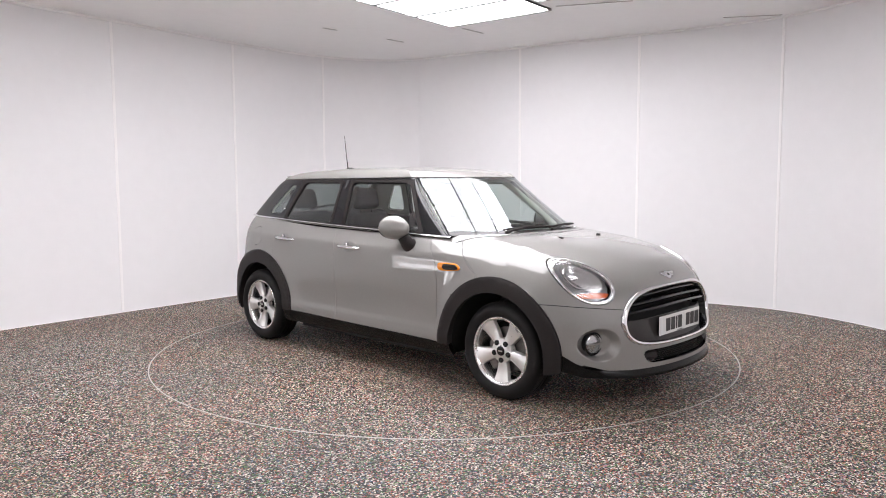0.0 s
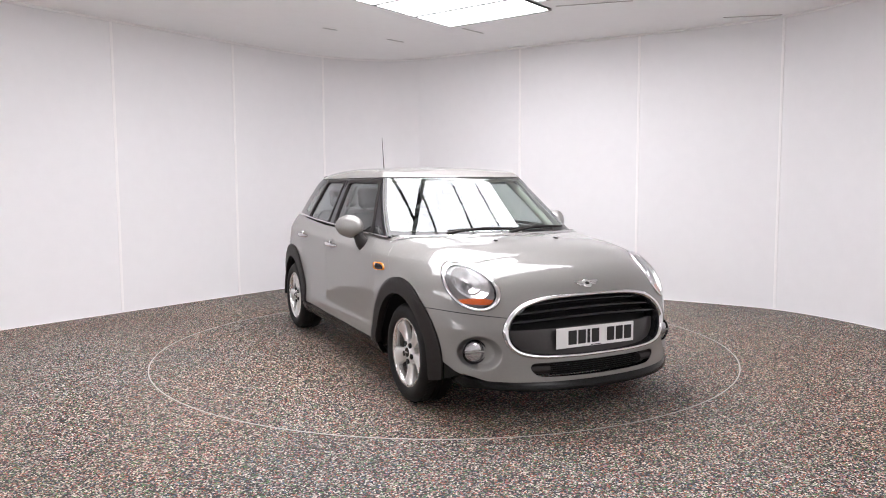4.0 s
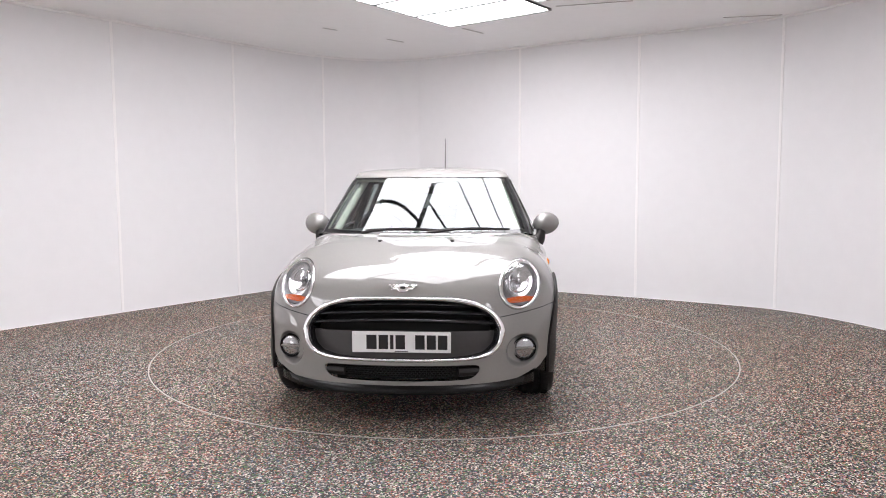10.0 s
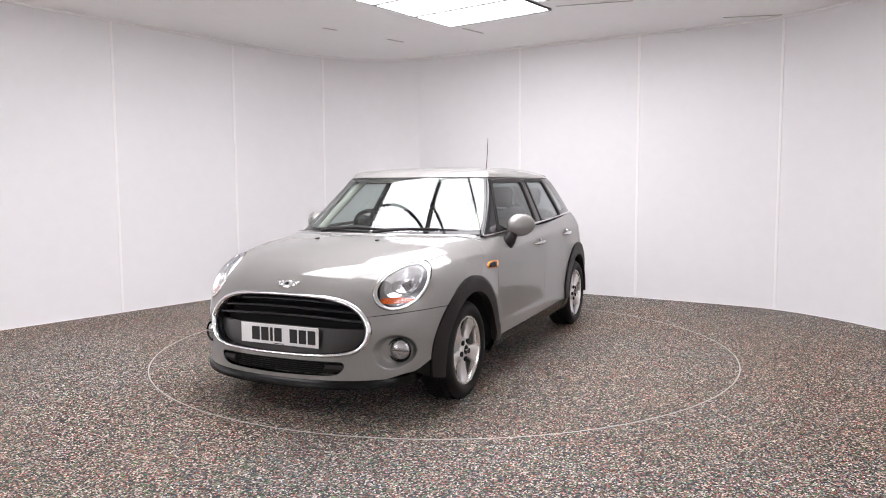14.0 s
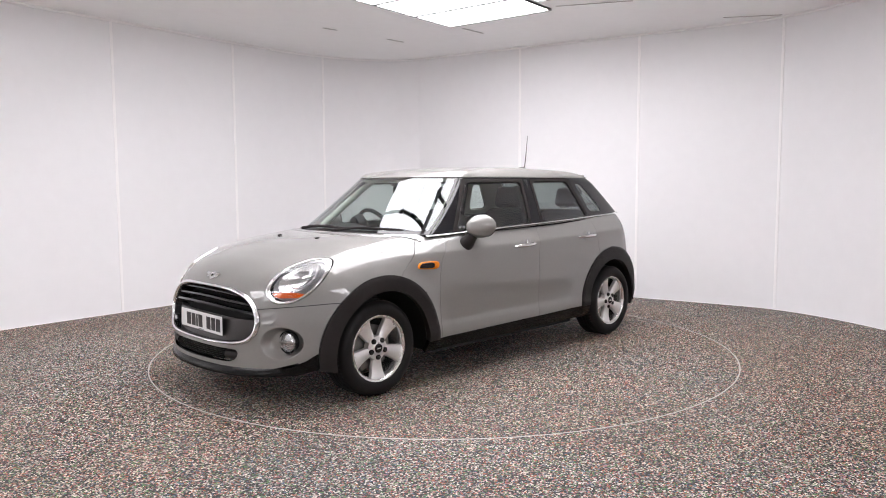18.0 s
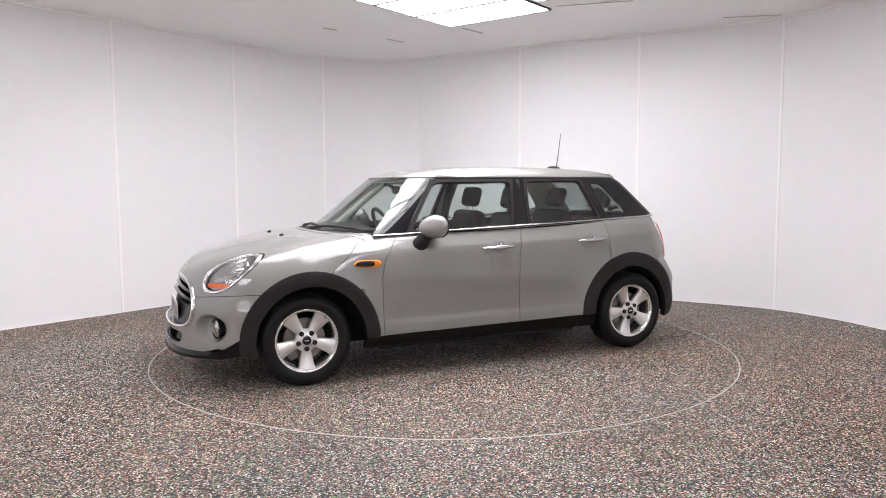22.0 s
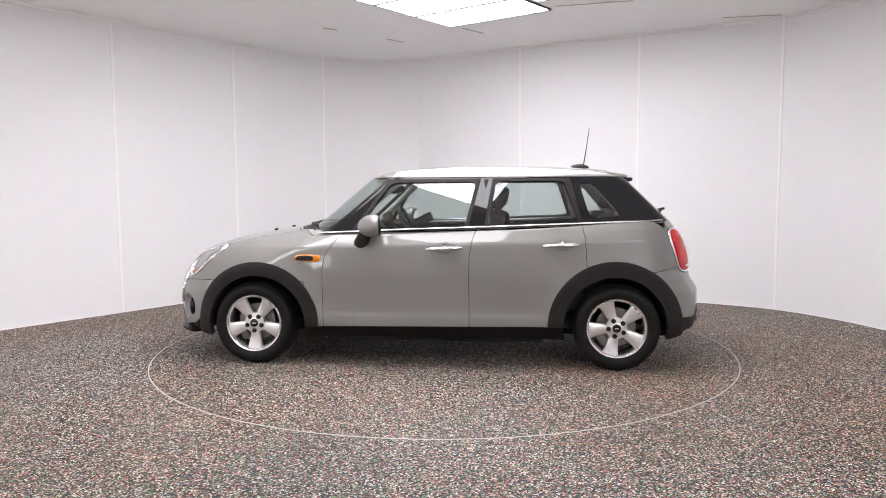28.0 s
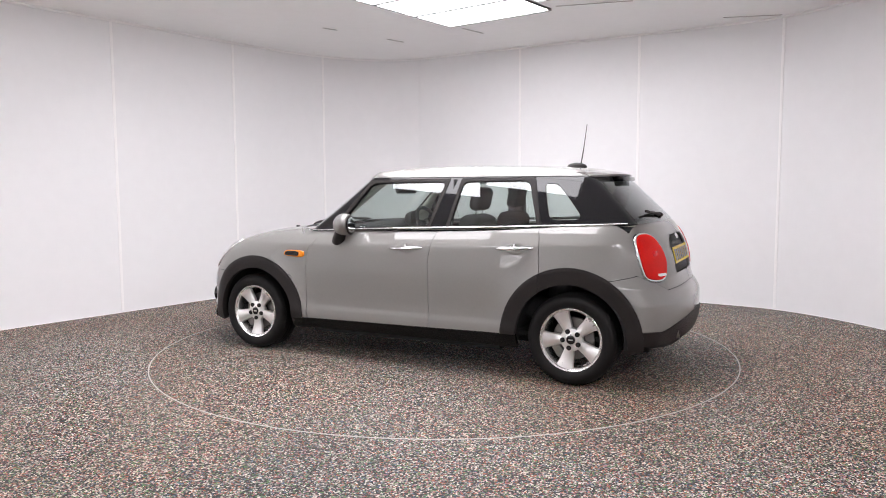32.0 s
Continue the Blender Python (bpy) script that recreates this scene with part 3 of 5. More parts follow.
F_ARCH, R_ARCH = (1.249, 0.290), (-1.272, 0.300)
F_IN, F_OUT, R_IN, R_OUT = 0.356, 0.450, 0.352, 0.458
LIP_Y, LIP_Z = [0.0, 0.49, 0.62, 0.69, 0.74, 0.80], [0.238, 0.238, 0.242, 0.253, 0.284, 0.345]
SILL_Z = lambda x: 0.294 - 0.012 * x
GRILLE = [(0, .686), (.16, .684), (.30, .676), (.42, .648), (.495, .600), (.535, .545), (.545, .495), (.525, .430), (.47, .386), (.38, .368), (.26, .363), (.12, .361), (0, .361)]
GRILLE_IN = [(0, .672), (.15, .670), (.28, .663), (.395, .636), (.465, .592), (.500, .545), (.512, .497), (.497, .440), (.452, .401), (.37, .383), (.26, .378), (.12, .375), (0, .375)]
BOWL = [(0, .342), (.36, .342), (.415, .336), (.412, .300), (.375, .268), (.30, .262), (0, .258)]
TAIL_LAMP = [(0.466, 0.700), (0.512, 0.664), (0.622, 0.662), (0.668, 0.692), (0.684, 0.78), (0.682, 0.87), (0.664, 0.945), (0.616, 0.976), (0.548, 0.976), (0.492, 0.948), (0.450, 0.87), (0.440, 0.78)]
LAMP = (0.627, 0.730, 0.117, 0.124)
DOOR_A = [(0.600, 1.02), (0.640, 0.945), (0.690, 0.88), (0.748, 0.798), (0.771, 0.678), (0.768, 0.476), (0.760, 0.15)]
DOOR_B = [(-0.335, 1.05), (-0.324, 0.988), (-0.296, 0.903), (-0.274, 0.78), (-0.272, 0.60), (-0.276, 0.15)]
DOOR_C = [(-1.040, 1.05), (-1.044, 1.008), (-1.066, 0.924), (-1.074, 0.808), (-1.080, 0.70), (-1.085, 0.15)]
WING = [(1.16, 0.60), (1.104, 0.742), (1.053, 0.775), (0.975, 0.846), (0.896, 0.920), (0.868, 0.955), (0.82, 1.10)]


PLATE_TRAY = [(-0.2, 0.945), (0.200, 0.942), (0.262, 0.915), (0.288, 0.870), (0.292, 0.715), (0.270, 0.698), (-0.2, 0.698)]
FOG_AT, FOG_R = (0.640, 0.387), 0.094


def hood_edge(y):
    """The bonnet's rear edge over the cowl."""
    return 1.108 - 0.30 * y ** 2 - 0.28 * y ** 4


def half_line(line, sign=1):
    """Negative on the forward side (larger x) of a line that runs down the flank."""
    z = np.array([p[1] for p in line][::-1])
    x = np.array([p[0] for p in line][::-1])
    o = np.argsort(z)
    return lambda V: sign * (np.interp(V[:, 2], z[o], x[o]) - V[:, 0])


def both_of(*fs):
    return lambda V: np.maximum.reduce([f(V) for f in fs])


def mirror_each(name, m, mat, parent, **kw):
    return [panel(name, m, mat, parent, both=False, side=s, **kw) for s in (1, -1)]


def dimple(m):
    """Press the round fog lamp pocket into the bumper."""
    far = lambda V: np.maximum(np.hypot(V[:, 1] - FOG_AT[0], V[:, 2] - FOG_AT[1]), 9.0 * (V[:, 0] < 1.4))
    for r in (0.094, 0.089, 0.083, 0.077, 0.070, 0.060, 0.044, 0.024):
        near, rest = cut(m, far(m[0]) - r)
        n = len(near[0])
        V = np.concatenate([near[0], rest[0]])
        N = np.concatenate([near[2], rest[2]])
        T = np.concatenate([near[1], rest[1] + n])
        key = np.round(V * 1e5).astype(np.int64)
        _, first, inv = np.unique(key, axis=0, return_index=True, return_inverse=True)
        m = (V[first], inv.ravel()[T], N[first])
    V, T, N = m
    d = far(V)
    w = np.clip((FOG_R - d) / 0.030, 0, 1)
    w = w * w * (3 - 2 * w)
    D = V - np.stack([0.052 * w, 0.014 * w, 0 * w], 1)
    fn = np.zeros_like(D)
    tri = np.cross(D[T[:, 1]] - D[T[:, 0]], D[T[:, 2]] - D[T[:, 0]])
    for k in range(3):
        np.add.at(fn, T[:, k], tri)
    fn /= np.maximum(np.linalg.norm(fn, axis=1), 1e-9)[:, None]
    inside = (d < FOG_R + 0.001)[:, None]
    return D, T, np.where(inside, fn, N)


def build_body(car):
    P = {}
    full = skin(lower_body, (-1.98, 0, 0.165), (2.12, 0.88, 1.08), (-1.30, 0, 0.46), (1.25, 0.42, 0.62), 0.019, ((1, 1), (2, 1), (0, 0), (0, 1)))
    # the cabin's footprint is open
    foot = lambda V: np.maximum.reduce([V[:, 1] - (CABIN(V[:, 0]) - 0.012), V[:, 0] - (1.000 - 0.32 * V[:, 1] ** 2 - 0.30 * V[:, 1] ** 4), (-1.675 + 0.14 * V[:, 1] ** 2) - V[:, 0], 0.80 - V[:, 2]])
    _, full = cut(full, foot(full[0]))
    # inner lining, a dark skin behind the shut lines
    lin = (full[0] - full[2] * 0.024, full[1], full[2])
    for c, r in ((F_ARCH, F_IN + 0.01), (R_ARCH, R_IN + 0.01)):
        _, lin = cut(lin, circle(*c, r)(lin[0]))
    hole = lambda V: np.maximum(poly_field(V[:, 1], V[:, 2], GRILLE + [(-.1, .361), (-.1, .686)]), 1.5 - V[:, 0])
    _, lin = cut(lin, hole(lin[0]))
    _, lin = cut(lin, np.maximum(np.hypot((lin[0][:, 1] - LAMP[0]) / LAMP[2], (lin[0][:, 2] - LAMP[1]) / LAMP[3]) - 0.97, 1.2 - lin[0][:, 0]))
    _, lin = cut(lin, np.maximum(np.hypot(lin[0][:, 1] - 0.643, lin[0][:, 2] - 0.387) - 0.10, 1.4 - lin[0][:, 0]))
    _, lin = cut(lin, np.maximum.reduce([lin[0][:, 1] - 0.42, np.abs(lin[0][:, 2] - 0.30) - 0.045, 1.4 - lin[0][:, 0]]))
    panel("inner_shell", lin, DARK, car, thick=0.004, label="dark inner body lining")
    rest = full
    for c, r in ((F_ARCH, F_IN), (R_ARCH, R_IN)):
        _, rest = cut(rest, circle(*c, r)(rest[0]))
    sill = lambda V: np.maximum.reduce([V[:, 2] - SILL_Z(V[:, 0]), V[:, 0] - 1.0, -1.0 - V[:, 0], 0.5 - V[:, 1]])
    sillm, rest = split(rest, sill)
    clad_f, rest = split(rest, circle(*F_ARCH, F_OUT))
    clad_r, rest = split(rest, circle(*R_ARCH, R_OUT))
    # the lower black corners belong to lip and diffuser
    lip = lambda V: np.maximum(V[:, 2] - np.interp(V[:, 1], LIP_Y, LIP_Z), 1.4 - V[:, 0])
    lipm, rest = split(rest, lip)
    _, rest = cut(rest, np.maximum(rest[0][:, 2] - 0.282, rest[0][:, 0] + 1.5))
    dif = lambda V: np.maximum(V[:, 2] - np.interp(V[:, 1], [0, 0.2, 0.38, 0.50, 0.58, 0.64, 0.75], [0.432, 0.426, 0.412, 0.396, 0.378, 0.367, 0.372]), V[:, 0] + 1.4)
    difm, rest = split(rest, dif)
    _, rest = cut(rest, np.maximum(rest[0][:, 2] - 0.26, np.abs(rest[0][:, 0]) - 1.15))
    on_door, clad_r = split(clad_r, half_line(DOOR_C))
    for name, piece in (("front_arch_cladding", clad_f), ("door_arch_cladding", on_door), ("rear_arch_cladding", clad_r)):
        mirror_each(name, piece, BLACK, car, thick=0.040, proud=0.012, label="matt black plastic wheel arch cladding")
    panel("bumper_foot", lipm, SILL, car, thick=0.02, proud=-0.002, label="black plastic foot of the front bumper")
    panel("rear_diffuser", difm, BLACK, car, thick=0.02, proud=0.004, label="black rear bumper skirt")
    mirror_each("side_sill", sillm, SILL, car, thick=0.03, proud=0.004, label="black plastic side sill")
    # front end
    gr = lambda V: np.maximum(poly_field(V[:, 1], V[:, 2], GRILLE + [(-.1, .361), (-.1, .686)]), 1.5 - V[:, 0])
    gin = lambda V: np.maximum(poly_field(V[:, 1], V[:, 2], GRILLE_IN + [(-.1, .375), (-.1, .672)]), 1.5 - V[:, 0])
    ring, rest = split(rest, gr)
    fill, ring = cut(ring, gin(ring[0]))
    panel("grille_edge", ring, GLOSS_BLACK, car, thick=0.075, proud=-0.004, label="black inner edge of the grille")
    P["grille_fill"] = fill
    bowl = lambda V: np.maximum(poly_field(V[:, 1], V[:, 2], rounded(BOWL[1:-1] + [(-.3, .258), (-.3, .342)], 2)), 1.5 - V[:, 0])
    bowlm, rest = split(rest, bowl)
    P["bowl"] = bowlm
    lamp = lambda V: np.maximum((np.hypot((V[:, 1] - LAMP[0]) / LAMP[2], (V[:, 2] - LAMP[1]) / LAMP[3]) - 1) * 0.13, 1.2 - V[:, 0])
    lampm, rest = split(rest, lamp)
    inner = lambda V: (np.hypot((V[:, 1] - LAMP[0] - 0.004) / (LAMP[2] - 0.017), (V[:, 2] - LAMP[1]) / (LAMP[3] - 0.018)) - 1) * 0.12
    lens, trim = cut(lampm, inner(lampm[0]))
    P["lens"], P["lamp_ring"] = lens, trim
    seam = lambda V: np.maximum(V[:, 2] - (0.578 + 0.030 * np.clip((V[:, 1] - 0.5) / 0.3, 0, 1)), 0.9 - V[:, 0])
    bump, rest = split(rest, seam)
    panel("front_bumper", dimple(bump), PAINT, car, thick=0.006)
    hoodcut = half_line(WING)
    back = lambda V: hood_edge(V[:, 1]) - V[:, 0]
    hood, rest = split(rest, lambda V: np.where(V[:, 1] > 0.0, np.maximum(hoodcut(V), back(V)), back(V)))
    panel("bonnet", hood, PAINT, car, thick=0.016)
    # flank
    wing, rest = split(rest, lambda V: np.maximum(half_line(DOOR_A)(V), 0.50 - V[:, 1]))
    mirror_each("front_wing", wing, PAINT, car)
    cowl, rest = split(rest, lambda V: np.maximum(0.78 - V[:, 0], V[:, 1] - 0.70))
    panel("cowl_panel", cowl, SOFT, car, label="black windscreen cowl panel")
    doora, rest = split(rest, half_line(DOOR_B))
    doorb, rest = split(rest, half_line(DOOR_C))
    P["front_door"], P["rear_door"] = doora, doorb
    # tail
    tail = lambda V: np.maximum(poly_field(V[:, 1], V[:, 2], rounded(TAIL_LAMP, 2)), V[:, 0] + 1.4)
    tailm, rest = split(rest, tail)
    red, tring = cut(tailm, poly_field(tailm[0][:, 1], tailm[0][:, 2], rounded(TAIL_LAMP, 2)) + 0.017)
    P["tail"], P["tail_ring"] = red, tring
    rb = lambda V: np.maximum(V[:, 2] - np.interp(V[:, 1], [0, 0.5, 0.70, 0.80], [0.620, 0.613, 0.714, 0.684]), V[:, 0] + 1.3)
    rbm, rest = split(rest, rb)
    panel("rear_bumper", rbm, PAINT, car, thick=0.02)
    hatch, rest = split(rest, lambda V: np.maximum(V[:, 1] - np.interp(V[:, 2], [0.60, 0.90, 0.965, 1.03], [0.500, 0.500, 0.585, 0.695]), V[:, 0] + 1.45))
    tray, hatch = split(hatch, lambda V: np.maximum(poly_field(V[:, 1], V[:, 2], PLATE_TRAY), V[:, 0] + 1.6))
    panel("tailgate", hatch, PAINT, car)
    panel("plate_recess", tray, BLACK, car, thick=0.004, proud=-0.019, label="black plate recess in the tailgate")
    panel("rear_quarter", rest, PAINT, car, both=False, side=1)
    flap, rest = split(rest, lambda V: np.maximum(np.hypot(V[:, 0] + 1.335, V[:, 2] - 0.868) - 0.078, 0.5 - V[:, 1]))
    quarter = panel("rear_quarter", rest, PAINT, car, both=False, side=-1)
    panel("fuel_flap", flap, PAINT, quarter, both=False, side=-1)
    return P


def line_z(xs, zs):
    return lambda x: np.interp(x, xs, zs)


WIN_F = [(0.585, 0.948), (0.325, 1.322), (-0.343, 1.326), (-0.262, 0.984)]      # door frame, outer edge
WIN_FG = [(0.535, 0.968), (0.303, 1.298), (-0.310, 1.304), (-0.238, 0.990)]
WIN_R = [(-0.372, 0.988), (-0.425, 1.326), (-0.965, 1.330), (-1.058, 1.012)]
WIN_RG = [(-0.400, 0.996), (-0.448, 1.304), (-0.925, 1.308), (-1.028, 1.018)]
QUARTER = [(-1.035, 1.288), (-1.130, 1.286), (-1.325, 1.058), (-1.105, 1.050)]


def build_cabin(car, P, doors):
    full = skin(upper_body, (-1.80, 0, 0.90), (1.08, 0.82, 1.47), (-1.05, 0, 1.02), (0.15, 0.40, 1.16), 0.019, ((1, 1), (2, 1), (0, 0), (0, 1)))
    low = lambda V: V[:, 2] - (BELT(V[:, 0]) - 0.010)
    _, full = cut(full, low(full[0]))
    rest = full
    roof, rest = split(rest, lambda V: 1.333 - V[:, 2])
    panel("roof", roof, PAINT, car, thick=0.02, proud=0.003)
    lining = (roof[0] - roof[2] * 0.035, roof[1], roof[2])
    panel("headlining", lining, LINER, car, thick=0.006, label="pale fabric headlining")
    scr = lambda V: np.maximum(cabin_side(V) + 0.011, 0.22 - V[:, 0])
    screen, rest = split(rest, scr)
    gl, band = cut(screen, np.maximum(np.maximum(0.972 - screen[0][:, 2] + 0.02 * screen[0][:, 1] ** 2, screen[0][:, 2] - 1.329), cabin_side(screen[0]) + 0.026))
    panel("windscreen", gl, GLASS, car, thick=0.004, label="curved clear windscreen")
    panel("windscreen_band", band, FRIT, car, thick=0.005, label="black windscreen edge band")
    rear = lambda V: np.maximum(V[:, 1] - np.interp(V[:, 2], [1.03, 1.33], [0.575, 0.49]), V[:, 0] + 1.25)
    rg, rest = split(rest, rear)
    panel("rear_window", rg, DARK_GLASS, car, thick=0.004, label="dark tinted rear window")
    ff, rest = split(rest, side_poly(WIN_F))
    fr, rest = split(rest, side_poly(WIN_R))
    qg, rest = split(rest, side_poly(rounded(QUARTER, 2, 0.12)))
    inner = (rest[0] - rest[2] * 0.020, rest[1], rest[2])
    mirror_each("inner_pillar_trim", inner, LINER, car, thick=0.006, label="pale inner pillar trim")
    mirror_each("pillar_trim", rest, GLOSS_BLACK, car, thick=0.012, label="gloss black pillar trim")
    for i, s in enumerate((1, -1)):
        panel("quarter_window", qg, GLASS, car, both=False, side=s, thick=0.004)
        for door, mesh, poly in ((doors[i][0], ff, WIN_FG), (doors[i][1], fr, WIN_RG)):
            gl, frame_ = cut(mesh, side_poly(rounded(poly, 2, 0.06))(mesh[0]))
            panel("window_frame", frame_, BLACK, door, both=False, side=s, thick=0.03, proud=0.004, label="black door window frame")
            panel("window_pane", gl, GLASS, door, both=False, side=s, thick=0.004, proud=-0.006)


def surface_y(x, z, f=None):
    """The flank's half width at a place."""
    f = f or lower_body
    y = np.linspace(0.3, 0.95, 1301)
    p = np.stack([np.full_like(y, x), y, np.full_like(y, z)], 1)
    return float(y[np.argmax(f(p) > 0)])


def surface_x(y, z, front=True, f=None):
    f = f or lower_body
    x = np.linspace(1.0, 2.2, 2401) if front else np.linspace(-1.0, -2.2, 2401)
    p = np.stack([x, np.full_like(x, y), np.full_like(x, z)], 1)
    return float(x[np.argmax(f(p) > 0)])


def surface_z(x, y, f=None):
    f = f or lower_body
    z = np.linspace(0.6, 1.5, 1801)
    p = np.stack([np.full_like(z, x), np.full_like(z, y), z], 1)
    return float(z[np.argmax(f(p) > 0)])


def normal_at(x, y, z, f=None):
    return Vector(gradient(f or lower_body, np.array([[x, y, z]]))[0])


def frame_at(p, n, up=(0, 0, 1)):
    """A pose with its z axis along n and y near up."""
    n = Vector(n).normalized()
    x = Vector(up).cross(n).normalized()
    y = n.cross(x)
    m = Matrix((x, y, n)).transposed().to_4x4()
    m.translation = p
    return m


# ---------------------------------------------------------------- the car's parts
def build_doors(car, P):
    doors = []
    for s in (1, -1):
        f = panel("front_door", P["front_door"], PAINT, car, both=False, side=s)
        r = panel("rear_door", P["rear_door"], PAINT, car, both=False, side=s)
        doors.append((f, r))
        for door, x0, z0 in ((f, -0.100, 0.842), (r, -0.905, 0.866)):
            y0 = surface_y(x0, z0)
            # recessed cup behind the handle
            bm = bmesh.new()
            n = normal_at(x0, y0, z0)
            ellipsoid(bm, (0.064, 0.042, 0.004), frame_at(Vector((x0 - 0.005, y0 + 0.0005, z0 + 0.004)), n), 28, 8)
            for v in bm.verts:
                v.co.y *= s
            part("handle_cup", bm, PAINT, door, smooth=True)
            bm = bmesh.new()
            pts, rs = [], []
            for i in range(13):
                t = i / 12
                x = x0 + 0.125 - 0.25 * t
                out = 0.010 + 0.028 * math.sin(math.pi * t) ** 0.6
                pts.append((x, (surface_y(x, z0 + 0.010 * t) + out) * s, z0 - 0.004 + 0.010 * t))
                rs.append(0.006 + 0.008 * math.sin(math.pi * t) ** 0.5)
            tube(bm, pts, rs, 10)
            part("door_handle", bm, CHROME, door, "chrome door handle", True)
            bm = bmesh.new()
            xk = x0 - 0.006
            box(bm, (0.016, 0.022, 0.030), Matrix.Translation((xk, (surface_y(xk, z0 + 0.02) + 0.018) * s, z0 + 0.016)), 0.004)
            part("lock_cap", bm, CHROME, door)
    return doors


def build_belt(car):
    """Chrome waist line from the bonnet round the tail."""
    xs = np.linspace(0.80, -1.60, 74)
    for s in (1, -1):
        bm = bmesh.new()
        secs = []
        for x in xs:
            z = float(BELT(x)) + 0.001
            y = float(CABIN(x)) - (z - 0.97) * 0.46
            low = surface_y(x, z - 0.013)
            out = max(y + 0.008, low + 0.001)
            secs.append([bm.verts.new((x, q * s, zz)) for q, zz in ((y - 0.018, z - 0.012), (low - 0.004, z - 0.013), (out, z - 0.0105), (out + 0.002, z - 0.007), (out + 0.001, z - 0.003), (out - 0.005, z), (y - 0.012, z + 0.002))])
        for a, b in zip(secs, secs[1:]):
            for k in range(7):
                bm.faces.new((a[k], a[(k + 1) % 7], b[(k + 1) % 7], b[k]))
        part("belt_strip", bm, CHROME, car, "slim chrome waistline strip", True, 70)
    bm = bmesh.new()
    pts = []
    for y in np.linspace(-0.735, 0.735, 41):
        x = hood_edge(y) - 0.010
        pts.append((x, y, surface_z(x, abs(y)) + 0.002))
    tube(bm, pts, 0.007, 6)
    part("bonnet_edge_strip", bm, CHROME, car, "chrome strip along the bonnet's rear edge", True)


def build_front(car, P):
    # black grille backing, then slats and the lower bar that carries the number plate
    fill = P["grille_fill"]
    back = (fill[0] - np.array([0.105, 0, 0]), fill[1], fill[2])
    grille = panel("grille", back, DARK, car, thick=0.01, label="black horizontal-slat radiator grille")
    lowbar, _ = cut(fill, fill[0][:, 2] - (0.527 - 0.05 * fill[0][:, 1] ** 2))
    panel("number_plate_panel", lowbar, GRILLE_PANEL, grille, thick=0.04, proud=-0.046, label="black plastic panel behind the number plate")
    for z, w in ((0.566, 0.488), (0.608, 0.452), (0.648, 0.385)):
        bm = bmesh.new()
        n = 40
        secs = []
        for i in range(n + 1):
            y = -w + 2 * w * i / n
            zz = z - 0.022 * (y / 0.5) ** 2
            x = surface_x(abs(y), zz) - 0.012
            secs.append([bm.verts.new((x + dx, y, zz + dz)) for dx, dz in ((-0.06, 0.006), (-0.016, 0.014), (-0.003, 0.009), (0.002, 0.001), (-0.006, -0.008), (-0.06, -0.006))])
        for a, b in zip(secs, secs[1:]):
            for k in range(6):
                bm.faces.new((a[k], a[(k + 1) % 6], b[(k + 1) % 6], b[k]))
        bm.faces.new(secs[0])
        bm.faces.new(secs[-1][::-1])
        part("grille_slat", bm, GLOSS_BLACK, grille, smooth=True, angle=50)
    # chrome surround, a rounded bar bent round the opening
    full_out = GRILLE + [(-a, b) for a, b in GRILLE[::-1][1:-1]]
    full_in = GRILLE_IN + [(-a, b) for a, b in GRILLE_IN[::-1][1:-1]]
    so, si = spline(full_out, 6), spline(full_in, 6)
    bm = bmesh.new()
    pts, rs = [], []
    for k in range(len(so) + 1):
        a, b = so[k % len(so)], si[k % len(si)]
        yy, zz = (a + b) / 2
        pts.append((surface_x(abs(yy), zz) + 0.001, yy, zz))
        rs.append(0.44 * float(np.hypot(*(a - b))) + 0.002)
    tube(bm, pts, rs, 12, cap=False)
    part("grille_surround", bm, CHROME, car, "polished chrome grille surround", True)
    # number plate, its characters as plain bars
    plate = empty("number_plate", car)
    tagged(plate, "white front number plate with plain dark bars")
    plate.matrix_basis = Matrix.Translation((2.016, 0, 0.4575)) @ Matrix.Rotation(radians(90), 4, "Y") @ Matrix.Rotation(radians(90), 4, "Z")
    bm = bmesh.new()
    box(bm, (0.524, 0.112, 0.006), None, 0.0025)
    part("plate_base", bm, PLATE_WHITE, plate)
    x = -0.185
    for i, w in enumerate((0.054, 0.050, 0.018, 0.050, -0.032, 0.050, 0.048, 0.050)):
        if w > 0:
            bm = bmesh.new()
            box(bm, (w, 0.076, 0.002), Matrix.Translation((x + w / 2, 0.0, 0.0035)))
            part("plate_bar", bm, INK, plate)
        x += abs(w) + 0.011
    bm = bmesh.new()
    box(bm, (0.07, 0.004, 0.001), Matrix.Translation((0.0, -0.050, 0.0035)))
    part("plate_footer", bm, SOFT, plate)
    for sx in (-0.245, 0.245):
        bm = bmesh.new()
        ellipsoid(bm, (0.006, 0.006, 0.003), Matrix.Translation((sx, 0.04, 0.003)), 12, 6)
        part("plate_screw", bm, PLATE_WHITE, plate)
    # lower air intake
    bowl = P["bowl"]
    intake = panel("lower_intake", (bowl[0] - np.array([0.05, 0, 0]), bowl[1], bowl[2]), DARK, car, thick=0.01, label="black lower air intake with fine mesh")
    bm = bmesh.new()
    for j in range(6):
        z = 0.272 + 0.011 * j
        for i in range(30):
            y = -0.29 + 0.58 * (i + 0.5 * (j % 2)) / 30
            x = surface_x(abs(y), z) - 0.030
            box(bm, (0.012, 0.015, 0.004), Matrix.Translation((x, y, z)))
    part("intake_mesh", bm, GLOSS_BLACK, intake)
